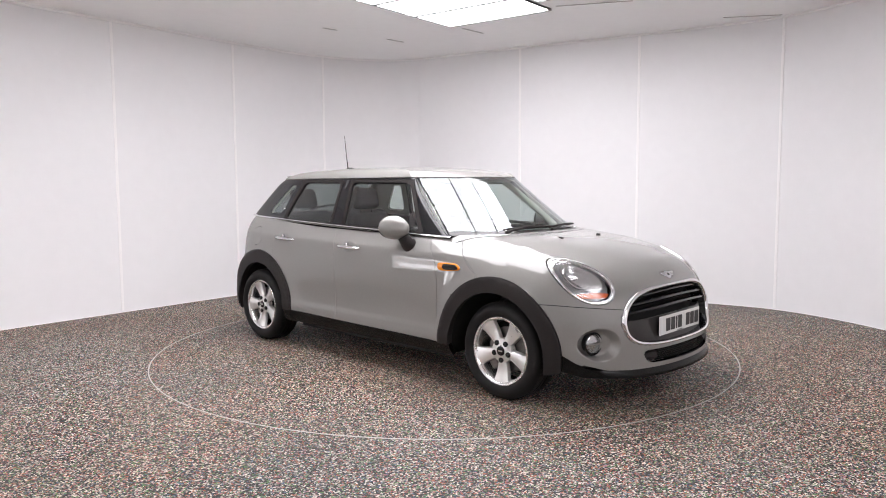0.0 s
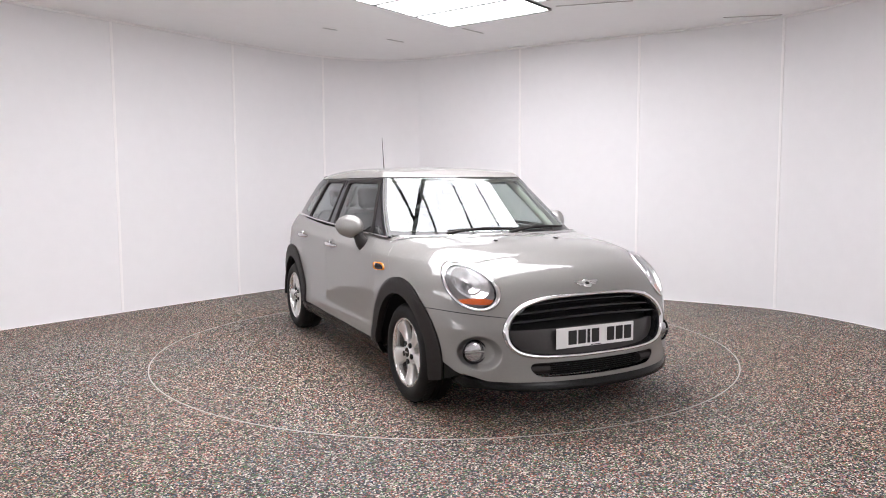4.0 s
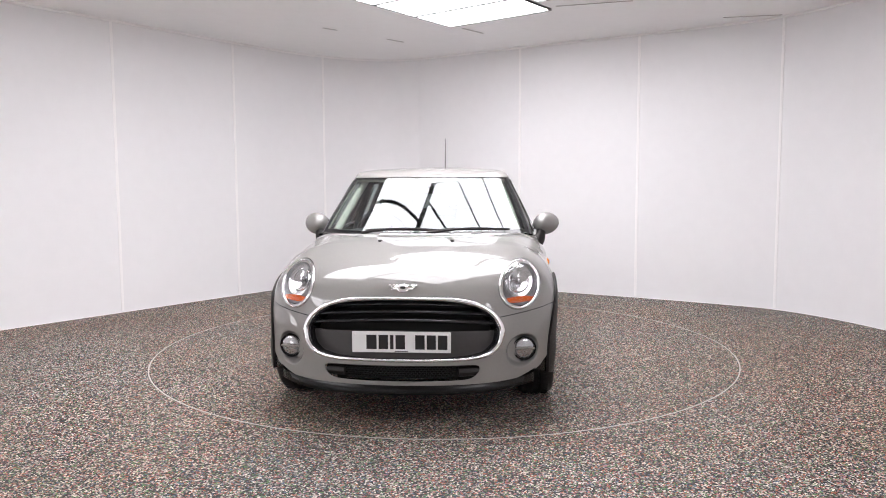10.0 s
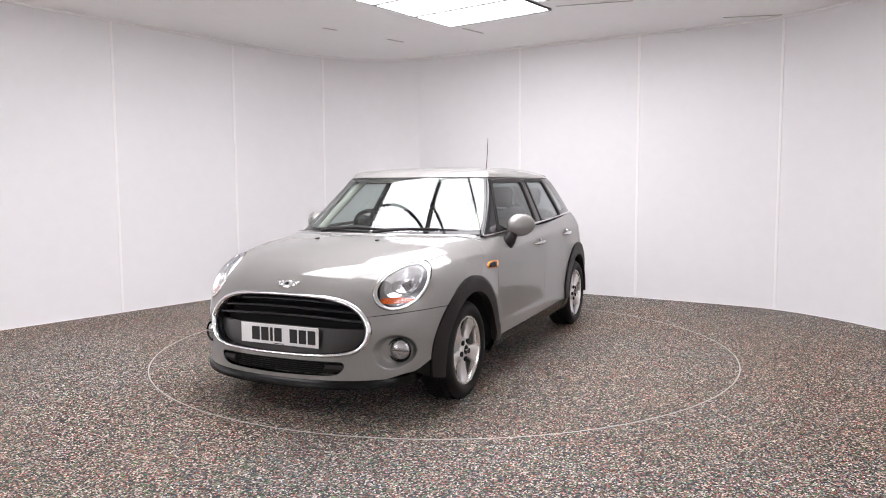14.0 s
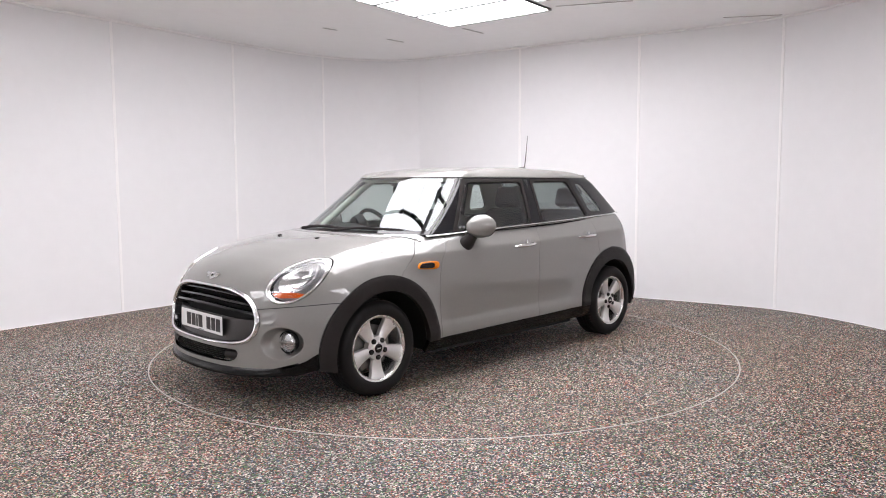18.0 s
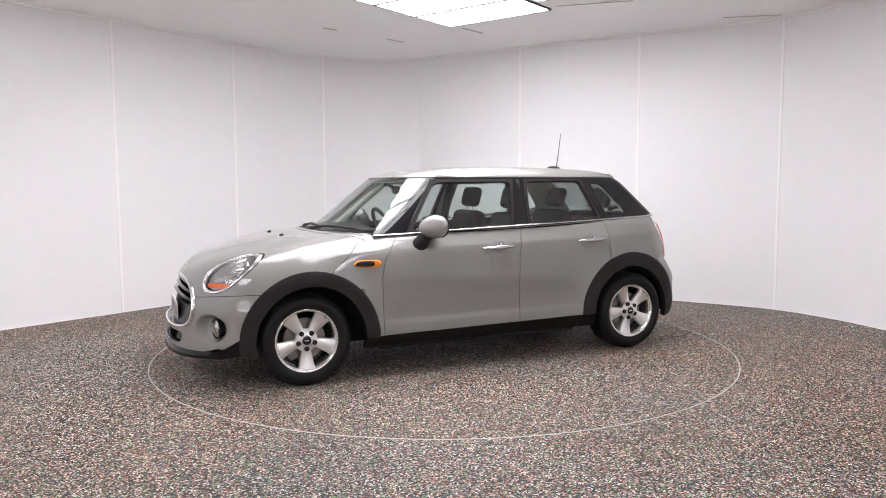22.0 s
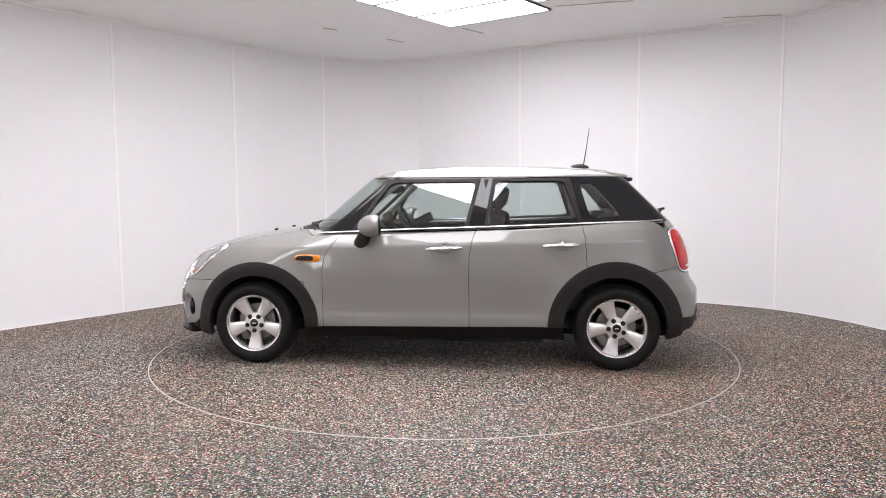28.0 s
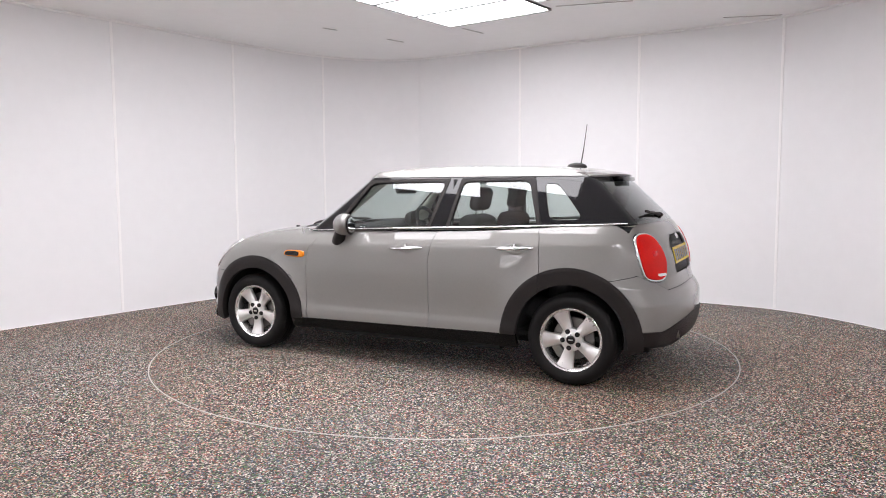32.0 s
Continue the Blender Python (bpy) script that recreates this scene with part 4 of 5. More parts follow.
    for s in (1, -1):
        bm = bmesh.new()
        tube(bm, [(surface_x(abs(y), 0.30) - 0.035, y * s, 0.300) for y in (0.30, 0.34, 0.38, 0.40)], 0.026, 8)
        part("intake_cheek", bm, BLACK, intake, smooth=True)
    bm = bmesh.new()
    secs = []
    # badge: plain winged oval
    bx, bz = surface_x(0, 0.732) + 0.002, 0.732
    n = normal_at(bx - 0.002, 0, bz)
    m = frame_at(Vector((bx, 0, bz)), n)
    ellipsoid(bm, (0.033, 0.027, 0.006), m, 24, 10)
    for sy in (1, -1):
        for j in range(3):
            box(bm, (0.052 - 0.012 * j, 0.0095, 0.005), m @ Matrix.Translation((sy * (0.052 - 0.005 * j), 0.014 - 0.0105 * j, 0.001)), 0.0015)
    part("badge", bm, CHROME, car, "chrome winged oval badge", True)
    bm = bmesh.new()
    ellipsoid(bm, (0.020, 0.013, 0.0085), m, 20, 8)
    part("badge_centre", bm, GLOSS_BLACK, car, "black badge centre", True)
    # splitter lip: a blade round the foot of the bumper
    bm = bmesh.new()
    secs = []
    for i in range(57):
        y = -0.705 + 1.41 * i / 56
        k = abs(y)
        top = float(np.interp(k, LIP_Y, LIP_Z))
        x = surface_x(k, max(top, 0.215))
        low = 0.188 + 0.05 * max(0.0, k - 0.45)
        out = 1.0 - min(1.0, max(0.0, (k - 0.54) / 0.165)) ** 2 * 1.3
        lift = 0.012 * max(0.0, out)
        secs.append([bm.verts.new(q) for q in ((x - 0.07, y, top + lift), (x - 0.014, y, top + lift), (x + 0.004 * out, y, top - 0.004), (x + 0.015 * out, y, low + 0.016), (x + 0.013 * out, y, low + 0.004), (x - 0.004, y, low), (x - 0.16, y, low + 0.01))])
    for a, b in zip(secs, secs[1:]):
        for k in range(7):
            bm.faces.new((a[k], a[(k + 1) % 7], b[(k + 1) % 7], b[k]))
    bm.faces.new(secs[0])
    bm.faces.new(secs[-1][::-1])
    part("splitter", bm, SILL, car, "black plastic front splitter", True, 40)
    # headlights
    for s in (1, -1):
        lens, ring = P["lens"], P["lamp_ring"]
        light = empty("headlight", car)
        tagged(light, "round clear headlight with chrome ring and amber lower segment")
        panel("ring_base", ring, CHROME, light, both=False, side=s, thick=0.03, proud=0.001)
        bm = bmesh.new()
        pts = []
        for k in range(49):
            a = 2 * math.pi * k / 48
            yy, zz = LAMP[0] + (LAMP[2] - 0.008) * math.cos(a), LAMP[1] + (LAMP[3] - 0.008) * math.sin(a)
            pts.append((surface_x(yy, zz) + 0.001, yy * s, zz))
        tube(bm, pts, 0.0085, 10, cap=False)
        part("chrome_ring", bm, CHROME, light, "polished chrome ring", True)
        c = Vector((surface_x(LAMP[0], LAMP[1]), LAMP[0], LAMP[1]))
        n = normal_at(*c)
        flip = Matrix.Diagonal((1, s, 1, 1))
        by, bz, br = 0.622, 0.744, 0.077
        hole = np.hypot(lens[0][:, 1] - by, lens[0][:, 2] - bz) - br
        _, dish = cut((lens[0] - np.array([0.024, 0.0, 0.0]), lens[1], lens[2]), hole)
        panel("housing", dish, HOUSING, light, both=False, side=s, thick=0.012, label="dark grey headlight housing")
        apex = c.x - 0.125
        bm = bmesh.new()
        rings = []
        for q in (0.20, 0.36, 0.52, 0.66, 0.80, 0.92, 1.0):
            ring_v = []
            for k in range(40):
                a = 2 * math.pi * k / 40
                yy, zz = by + br * math.cos(a), bz + br * math.sin(a)
                mouth = surface_x(yy, zz) - 0.024
                ring_v.append(bm.verts.new((apex + (mouth - apex) * q ** 1.7, (by + br * q * math.cos(a)) * s, bz + br * q * math.sin(a))))
            rings.append(ring_v)
        for a, b in zip(rings, rings[1:]):
            for k in range(40):
                bm.faces.new((a[k], a[(k + 1) % 40], b[(k + 1) % 40], b[k]))
        bm.faces.new(rings[0])
        part("reflector", bm, REFLECTOR, light, "bright reflector bowl", True, 60)
        bm = bmesh.new()
        pts = []
        for k in range(41):
            a = 2 * math.pi * k / 40
            mouth = surface_x(by + br * math.cos(a), bz + br * math.sin(a)) - 0.024
            pts.append((apex + (mouth - apex) * 0.60 + 0.004, (by + 0.055 * math.cos(a)) * s, bz + 0.055 * math.sin(a)))
        tube(bm, pts, 0.0030, 6, cap=False)
        part("inner_ring", bm, CHROME, light, smooth=True)
        bm = bmesh.new()
        tube(bm, [(apex, by * s, bz), (apex + 0.035, by * s, bz), (apex + 0.060, by * s, bz)], [0.015, 0.013, 0.004], 14)
        part("bulb", bm, CHROME, light, smooth=True)
        u, w = lens[0][:, 1], lens[0][:, 2]
        amber, _ = cut(lens, np.maximum.reduce([w - (0.673 - 1.6 * (u - 0.620) ** 2), 0.641 + 0.9 * (u - 0.620) ** 2 - w]))
        panel("amber_segment", (amber[0] - np.array([0.014, 0, 0]), amber[1], amber[2]), AMBER_DULL, light, both=False, side=s, thick=0.008, label="amber indicator segment")
        g = panel("lens", lens, LAMP_GLASS, light, both=False, side=s, thick=0.003, label="clear lens")
        g.visible_shadow = False
        # fog lamp in its round pocket
        fog = empty("fog_lamp", car)
        tagged(fog, "small round clear fog lamp in a black bezel")
        fc = Vector((surface_x(0.652, 0.390) - 0.040, 0.650, 0.390))
        fm = frame_at(fc, Vector((1, 0.22, 0)))
        bm = bmesh.new()
        rot = fm @ Matrix.Rotation(radians(-90), 4, "X")
        lathe(bm, [(0.054, 0.03), (0.064, 0.0), (0.067, -0.010), (0.064, -0.014), (0.059, -0.006)], 32, rot)
        bmesh.ops.transform(bm, matrix=flip, verts=bm.verts)
        part("bezel", bm, GLOSS_BLACK, fog, "gloss black bezel", True)
        bm = bmesh.new()
        ellipsoid(bm, (0.059, 0.059, 0.022), fm, 28, 14)
        bmesh.ops.transform(bm, matrix=flip, verts=bm.verts)
        part("fog_lens", bm, FOG, fog, "clear silvery lens", True)
        bm = bmesh.new()
        box(bm, (0.108, 0.009, 0.010), fm @ Matrix.Translation((0, 0, 0.018)), 0.003)
        bmesh.ops.transform(bm, matrix=flip, verts=bm.verts)
        part("fog_bar", bm, STEEL, fog)
        # side indicator in the wing
        ind = empty("side_indicator", car)
        tagged(ind, "amber side indicator round a black ribbed insert")
        cx, cz = 0.875, 0.772
        cy = surface_y(cx, cz)
        im = frame_at(Vector((cx, cy, cz)), normal_at(cx, cy, cz)) @ Matrix.Rotation(radians(-4), 4, "Z")
        def plaque(outline, z0, z1, mat, name, label=""):
            bm = bmesh.new()
            loop = rounded(outline, 2)
            lo = [bm.verts.new(im @ Vector((u, v, z0))) for u, v in loop]
            hi = [bm.verts.new(im @ Vector((u, v, z1 - 0.003))) for u, v in loop]
            top = [bm.verts.new(im @ Vector((u * 0.97, v * 0.90, z1))) for u, v in loop]
            k = len(loop)
            for p, q in ((lo, hi), (hi, top)):
                for j in range(k):
                    bm.faces.new((p[j], p[(j + 1) % k], q[(j + 1) % k], q[j]))
            bm.faces.new(top)
            bmesh.ops.transform(bm, matrix=flip, verts=bm.verts)
            part(name, bm, mat, ind, label, True, 50)
        plaque([(-0.100, -0.012), (-0.075, 0.018), (0.0, 0.023), (0.075, 0.026), (0.094, 0.014), (0.088, -0.022), (0.02, -0.027), (-0.085, -0.027)], -0.006, 0.010, AMBER, "amber_lens")
        plaque([(-0.088, -0.012), (-0.066, 0.010), (0.0, 0.017), (0.040, 0.016), (0.048, 0.0), (0.040, -0.018), (0.0, -0.021), (-0.078, -0.022)], -0.006, 0.013, BLACK, "ribbed_insert", "black ribbed insert")
        for j in range(3):
            bm = bmesh.new()
            box(bm, (0.100, 0.0040, 0.003), im @ Matrix.Translation((-0.018, -0.012 + 0.0095 * j, 0.0140)), 0.001)
            bmesh.ops.transform(bm, matrix=flip, verts=bm.verts)
            part("insert_rib", bm, SOFT, ind)
        # bonnet washer jet
        jx, jy = 1.307, 0.223
        jm = frame_at(Vector((jx, jy, surface_z(jx, jy))), normal_at(jx, jy, surface_z(jx, jy)))
        bm = bmesh.new()
        box(bm, (0.020, 0.028, 0.012), jm @ Matrix.Translation((0, 0, 0.004)), 0.004)
        bmesh.ops.transform(bm, matrix=flip, verts=bm.verts)
        part("washer_jet", bm, BLACK, car, "small black washer jet", True)


def build_rear(car, P):
    for s in (1, -1):
        lamp = empty("tail_light", car)
        tagged(lamp, "red tail light in a chrome surround")
        panel("ring_base", P["tail_ring"], CHROME, lamp, both=False, side=s, thick=0.03, proud=0.002)
        loop = rounded(TAIL_LAMP, 3)
        mid = loop.mean(0)
        bm = bmesh.new()
        pts = []
        for k in range(len(loop) + 1):
            yy, zz = mid + (loop[k % len(loop)] - mid) * 0.93
            pts.append((surface_x(yy, zz, False) - 0.001, yy * s, zz))
        tube(bm, pts, 0.011, 10, cap=False)
        part("chrome_ring", bm, CHROME, lamp, "polished chrome surround", True)
        panel("red_lens", P["tail"], RED, lamp, both=False, side=s, thick=0.03, proud=0.018)
        low, _ = cut(P["tail"], np.maximum(np.abs(P["tail"][0][:, 2] - 0.708) - 0.009, np.abs(P["tail"][0][:, 1] - 0.530) - 0.040))
        panel("reverse_strip", low, PLATE_WHITE, lamp, both=False, side=s, thick=0.003, proud=0.0195, label="white reversing light strip")
        bm = bmesh.new()
        lx = surface_x(0.565, 0.83, False)
        lathe(bm, [(0.0005, 0.004), (0.020, 0.003), (0.032, -0.001), (0.036, -0.006)], 28, frame_at(Vector((lx - 0.0165, 0.565 * s, 0.83)), Vector((-1, 0.42 * s, 0.1))) @ Matrix.Rotation(radians(90), 4, "X"))
        part("lamp_boss", bm, RED_DEEP, lamp, "deep red round lamp boss", True)
    # spoiler off the roof's rear edge
    bm = bmesh.new()
    secs = []
    for i in range(33):
        y = -0.515 + 1.03 * i / 32
        k = abs(y) / 0.515
        xe = -1.425 + 0.05 * k ** 2 + 0.06 * k ** 8
        x0 = -1.22 + 0.02 * k
        ztop = float(ROOF(-1.25)) - 0.075 * y * y
        ze = 1.362 - 0.050 * y * y
        secs.append([bm.verts.new(q) for q in ((x0, y, ztop - 0.004), (x0 - 0.09, y, ztop - 0.010), (xe + 0.03, y, ze + 0.002), (xe, y, ze - 0.010), (xe + 0.006, y, ze - 0.022), (xe + 0.05, y, ze - 0.030), (x0, y, ze - 0.034))])
    for a, b in zip(secs, secs[1:]):
        for k in range(7):
            bm.faces.new((a[k], a[(k + 1) % 7], b[(k + 1) % 7], b[k]))
    bm.faces.new(secs[0])
    bm.faces.new(secs[-1][::-1])
    sp = part("roof_spoiler", bm, PAINT, car, "grey roof spoiler", True, 50)
    bm = bmesh.new()
    box(bm, (0.10, 0.36, 0.03), Matrix.Translation((-1.41, 0, 1.318)), 0.012)
    part("brake_light", bm, GLOSS_BLACK, sp, "dark high-level brake light housing", True)
    # rear wiper
    bm = bmesh.new()
    xw, zw = -1.640, 1.068
    ellipsoid(bm, (0.030, 0.034, 0.020), Matrix.Translation((xw - 0.030, 0.02, zw)), 20, 12)
    tube(bm, [(xw - 0.035, 0.02, zw), (xw - 0.035, 0.12, zw + 0.012), (xw - 0.02, 0.30, zw + 0.028)], [0.014, 0.011, 0.006], 8)
    box(bm, (0.012, 0.30, 0.018), Matrix.Translation((xw - 0.014, 0.24, zw + 0.026)) @ Matrix.Rotation(radians(4), 4, "X"), 0.003)
    part("rear_wiper", bm, BLACK, car, "black rear wiper", True)
    # plate recess, plate, badge
    z0 = 0.84
    x0 = surface_x(0.0, z0, False)
    sl = math.atan2(surface_x(0, 0.68, False) - surface_x(0, 0.88, False), 0.20)
    m = Matrix.Translation((x0, 0, z0)) @ Matrix.Rotation(-sl, 4, "Y")
    rp = empty("rear_number_plate", car)
    tagged(rp, "yellow rear number plate with plain dark bars")
    bm = bmesh.new()
    box(bm, (0.006, 0.524, 0.112), m @ Matrix.Translation((0.010, 0, -0.03)), 0.0025)
    part("plate_base", bm, PLATE_YELLOW, rp)
    for i in range(7):
        bm = bmesh.new()
        box(bm, (0.002, 0.048, 0.076), m @ Matrix.Translation((0.0065, -0.21 + 0.07 * i, -0.03)))
        part("plate_bar", bm, INK, rp)
    bm = bmesh.new()
    zb = 0.925
    xb = surface_x(0.0, zb, False)
    ellipsoid(bm, (0.045, 0.022, 0.006), frame_at(Vector((xb, 0, zb)), normal_at(xb, 0.0, zb)), 24, 8)
    part("rear_badge", bm, CHROME, car, "chrome oval badge", True)
    bm = bmesh.new()
    tube(bm, [(-1.66, 0.42, 0.312), (-1.890, 0.42, 0.322)], 0.031, 16, cap=False)
    tube(bm, [(-1.890, 0.42, 0.322), (-1.66, 0.42, 0.312)], 0.027, 16, cap=False)
    part("exhaust_pipe", bm, STEEL, car, "dark steel exhaust tailpipe", True)


def build_wheel(name, car, x, y, s, turn, steer=0.0):
    w = empty(name, car)
    w.matrix_basis = Matrix.Translation((x, y * s, 0.2955)) @ Matrix.Rotation(radians(steer), 4, "Z") @ Matrix.Rotation(0 if s > 0 else math.pi, 4, "Z")
    bm = bmesh.new()
    R = 0.2955
    prof = [(0.203, 0.012), (0.208, 0.018), (0.225, 0.026), (0.245, 0.029), (0.262, 0.026), (0.277, 0.016), (0.286, 0.004), (0.291, -0.008),
            (R - 0.001, -0.020), (R, -0.035), (R, -0.055), (R - 0.008, -0.0565), (R - 0.008, -0.0605), (R, -0.062), (R + 0.0, -0.090), (R - 0.008, -0.0915), (R - 0.008, -0.0955), (R, -0.097),
            (R, -0.13), (R - 0.001, -0.148), (0.288, -0.160), (0.272, -0.178), (0.245, -0.182), (0.210, -0.176), (0.200, -0.170)]
    lathe(bm, [(r, h - 0.016) for r, h in prof], 72, None, close=True)
    tyre = part("tyre", bm, RUBBER, w, "black rubber tyre", True, 50)
    bm = bmesh.new()
    for j in range(72):
        a = 2 * math.pi * (j + 0.5) / 72
        for yy, tw in ((-0.036, 0.35), (-0.152, -0.35)):
            box(bm, (0.004, 0.036, 0.0055), Matrix.Rotation(a, 4, "Y") @ Matrix.Translation((0.2945, yy, 0)) @ Matrix.Rotation(tw, 4, "X"))
    tagged(part("tread_pattern", bm, DARK, tyre), kind="stuff")
    bm = bmesh.new()
    prof = [(0.186, -0.165), (0.190, -0.12), (0.180, -0.06), (0.184, -0.020), (0.187, -0.010), (0.194, -0.001), (0.203, 0.001), (0.208, -0.003), (0.2095, -0.012), (0.207, -0.016), (0.199, -0.018), (0.196, -0.06), (0.199, -0.13), (0.197, -0.165)]
    lathe(bm, prof, 72, None, close=True)
    part("rim_barrel", bm, RIM, w, "bright alloy rim", True, 35)
    for j in range(5):
        a = radians(turn + 72 * j)
        bm = bmesh.new()
        # spoke: broad tapered blade, slightly dished, with a lowered edge
        n = 10
        secs = []
        for i in range(n + 1):
            t = i / n
            r = 0.030 + (0.187 - 0.030) * t
            hw = 0.025 + 0.029 * t ** 1.1 + 0.006 * max(0, t - 0.85) / 0.15
            d = -0.016 - 0.010 * math.sin(math.pi * min(1, t * 1.05)) + 0.006 * t
            th = 0.030
            row = ((-hw, d - th), (-hw, d - 0.010), (-hw + 0.003, d - 0.004), (-hw * 0.62, d + 0.002), (0, d + 0.005), (hw * 0.62, d + 0.002), (hw - 0.003, d - 0.004), (hw, d - 0.010), (hw, d - th))
            secs.append([bm.verts.new((r, q[1], q[0])) for q in row])
        for p, q in zip(secs, secs[1:]):
            for k in range(8):
                bm.faces.new((p[k], p[k + 1], q[k + 1], q[k]))
        bm.faces.new(secs[0])
        bm.faces.new(secs[-1][::-1])
        bmesh.ops.transform(bm, matrix=Matrix.Rotation(-a, 4, "Y"), verts=bm.verts)
        part("spoke", bm, SATIN, w, smooth=True, angle=30)
        bm = bmesh.new()
        br = Matrix.Rotation(-a, 4, "Y") @ Matrix.Translation((0.055, -0.013, 0))
        # dark disc laid on the spoke, its colour the shade of a bolt hole
        lathe(bm, [(0.0005, 0.0030), (0.0140, 0.0030), (0.0150, 0.0045), (0.0160, 0.0040), (0.0160, -0.02)], 14, br)
        part("bolt_hole_shade", bm, DARK, w)
        bm = bmesh.new()
        # bolt coloured dark as well, for the shade inside the hole
        lathe(bm, [(0.0085, 0.002), (0.0085, 0.0065), (0.006, 0.0085), (0.0005, 0.0085)], 6, br)
        part("wheel_bolt", bm, SOFT, w)
    bm = bmesh.new()
    lathe(bm, [(0.074, -0.06), (0.076, -0.030), (0.072, -0.0205), (0.046, -0.017), (0.040, -0.010), (0.030, -0.008), (0.0295, -0.012)], 40)
    part("hub", bm, SATIN, w, smooth=True)
    bm = bmesh.new()
    lathe(bm, [(0.029, -0.014), (0.028, -0.007), (0.020, -0.0055), (0.0005, -0.005)], 28)
    part("centre_cap", bm, GLOSS_BLACK, w, "black centre cap", True)
    bm = bmesh.new()
    box(bm, (0.028, 0.002, 0.007), Matrix.Translation((0, -0.0045, 0)))
    part("cap_mark", bm, SATIN, w)
    bm = bmesh.new()
    lathe(bm, [(0.0005, -0.085), (0.07, -0.085), (0.072, -0.075), (0.135, -0.075), (0.137, -0.080), (0.137, -0.095), (0.072, -0.097)], 40)
    part("brake_disc", bm, STEEL, w, "worn steel brake disc", True, 30)
    bm = bmesh.new()
    box(bm, (0.06, 0.05, 0.12), Matrix.Rotation(radians(35), 4, "Y") @ Matrix.Translation((0.125, -0.075, 0)), 0.012)
    part("brake_caliper", bm, STEEL, w, smooth=True)
    return w


def build_arches(car):
    """Dark liners inside the four arches."""
    for (cx, cz), r in ((F_ARCH, F_IN), (R_ARCH, R_IN)):
        for s in (1, -1):
            bm = bmesh.new()
            n = 36
            secs = []
            for i in range(n + 1):
                a = math.pi * (-0.03 + 1.06 * i / n)
                secs.append([bm.verts.new((cx + q * math.cos(a), yy * s, cz + q * math.sin(a))) for yy, q in ((0.815, r + 0.004), (0.80, r + 0.02), (0.42, r + 0.02))])
            c = bm.verts.new((cx, 0.42 * s, cz))
            for p, q in zip(secs, secs[1:]):
                for k in range(2):
                    bm.faces.new((p[k], p[k + 1], q[k + 1], q[k]))
                bm.faces.new((p[2], c, q[2]))
            part("arch_liner", bm, DARK, car, "dark wheel arch liner")
    bm = bmesh.new()
    box(bm, (1.55, 1.50, 0.05), Matrix.Translation((-0.01, 0, 0.20)), 0.01)
    box(bm, (3.4, 0.84, 0.05), Matrix.Translation((0.0, 0, 0.20)), 0.01)
    part("underbody", bm, DARK, car, "dark underbody pan")


def build_mirrors(car):
    for s in (1, -1):
        mir = empty("door_mirror", car)
        tagged(mir, "rounded grey door mirror on a black foot")
        flip = Matrix.Diagonal((1, s, 1, 1))
        c = Vector((0.400, 0.848, 0.996))
        rot = Matrix.Translation(c) @ Matrix.Rotation(radians(13), 4, "Z") @ Matrix.Rotation(radians(8), 4, "X")
        bm = bmesh.new()
        vs = ellipsoid(bm, (0.090, 0.096, 0.084), None, 40, 26)
        for v in vs:
            x, y, z = v.co
            if x < -0.040:
                v.co.x = -0.040 + (x + 0.040) * 0.12
            else:
                v.co.x = max(-0.042, x - 0.55 * y * (x + 0.040) / 0.13)
            v.co.z *= 1.0 - 0.10 * (z < 0)
            v.co.y *= 1.0 + 0.10 * (y / 0.1)
        bmesh.ops.transform(bm, matrix=flip @ rot, verts=bm.verts)
        part("mirror_cap", bm, PAINT, mir, smooth=True, angle=60)
        bm = bmesh.new()
        ellipsoid(bm, (0.008, 0.086, 0.072), Matrix.Translation((-0.049, 0.004, 0.0)), 32, 12)
        bmesh.ops.transform(bm, matrix=flip @ rot, verts=bm.verts)
        part("mirror_bezel", bm, BLACK, mir, smooth=True)
        bm = bmesh.new()
        ellipsoid(bm, (0.003, 0.074, 0.056), Matrix.Translation((-0.0565, 0.004, 0.0)), 32, 12)
        bmesh.ops.transform(bm, matrix=flip @ rot, verts=bm.verts)
        part("mirror_glass", bm, MIRROR, mir, "silvered mirror glass", True)
        bm = bmesh.new()
        tube(bm, [(0.492, 0.770, 0.872), (0.490, 0.790, 0.876), (0.478, 0.808, 0.900), (0.460, 0.818, 0.930), (0.445, 0.826, 0.955)], [0.056, 0.055, 0.050, 0.045, 0.046], 18)
        for v in bm.verts:
            v.co.y = 0.79 + (v.co.y - 0.79) * 0.75
        bmesh.ops.transform(bm, matrix=flip, verts=bm.verts)
        part("mirror_foot", bm, BLACK, mir, "black mirror foot", True)


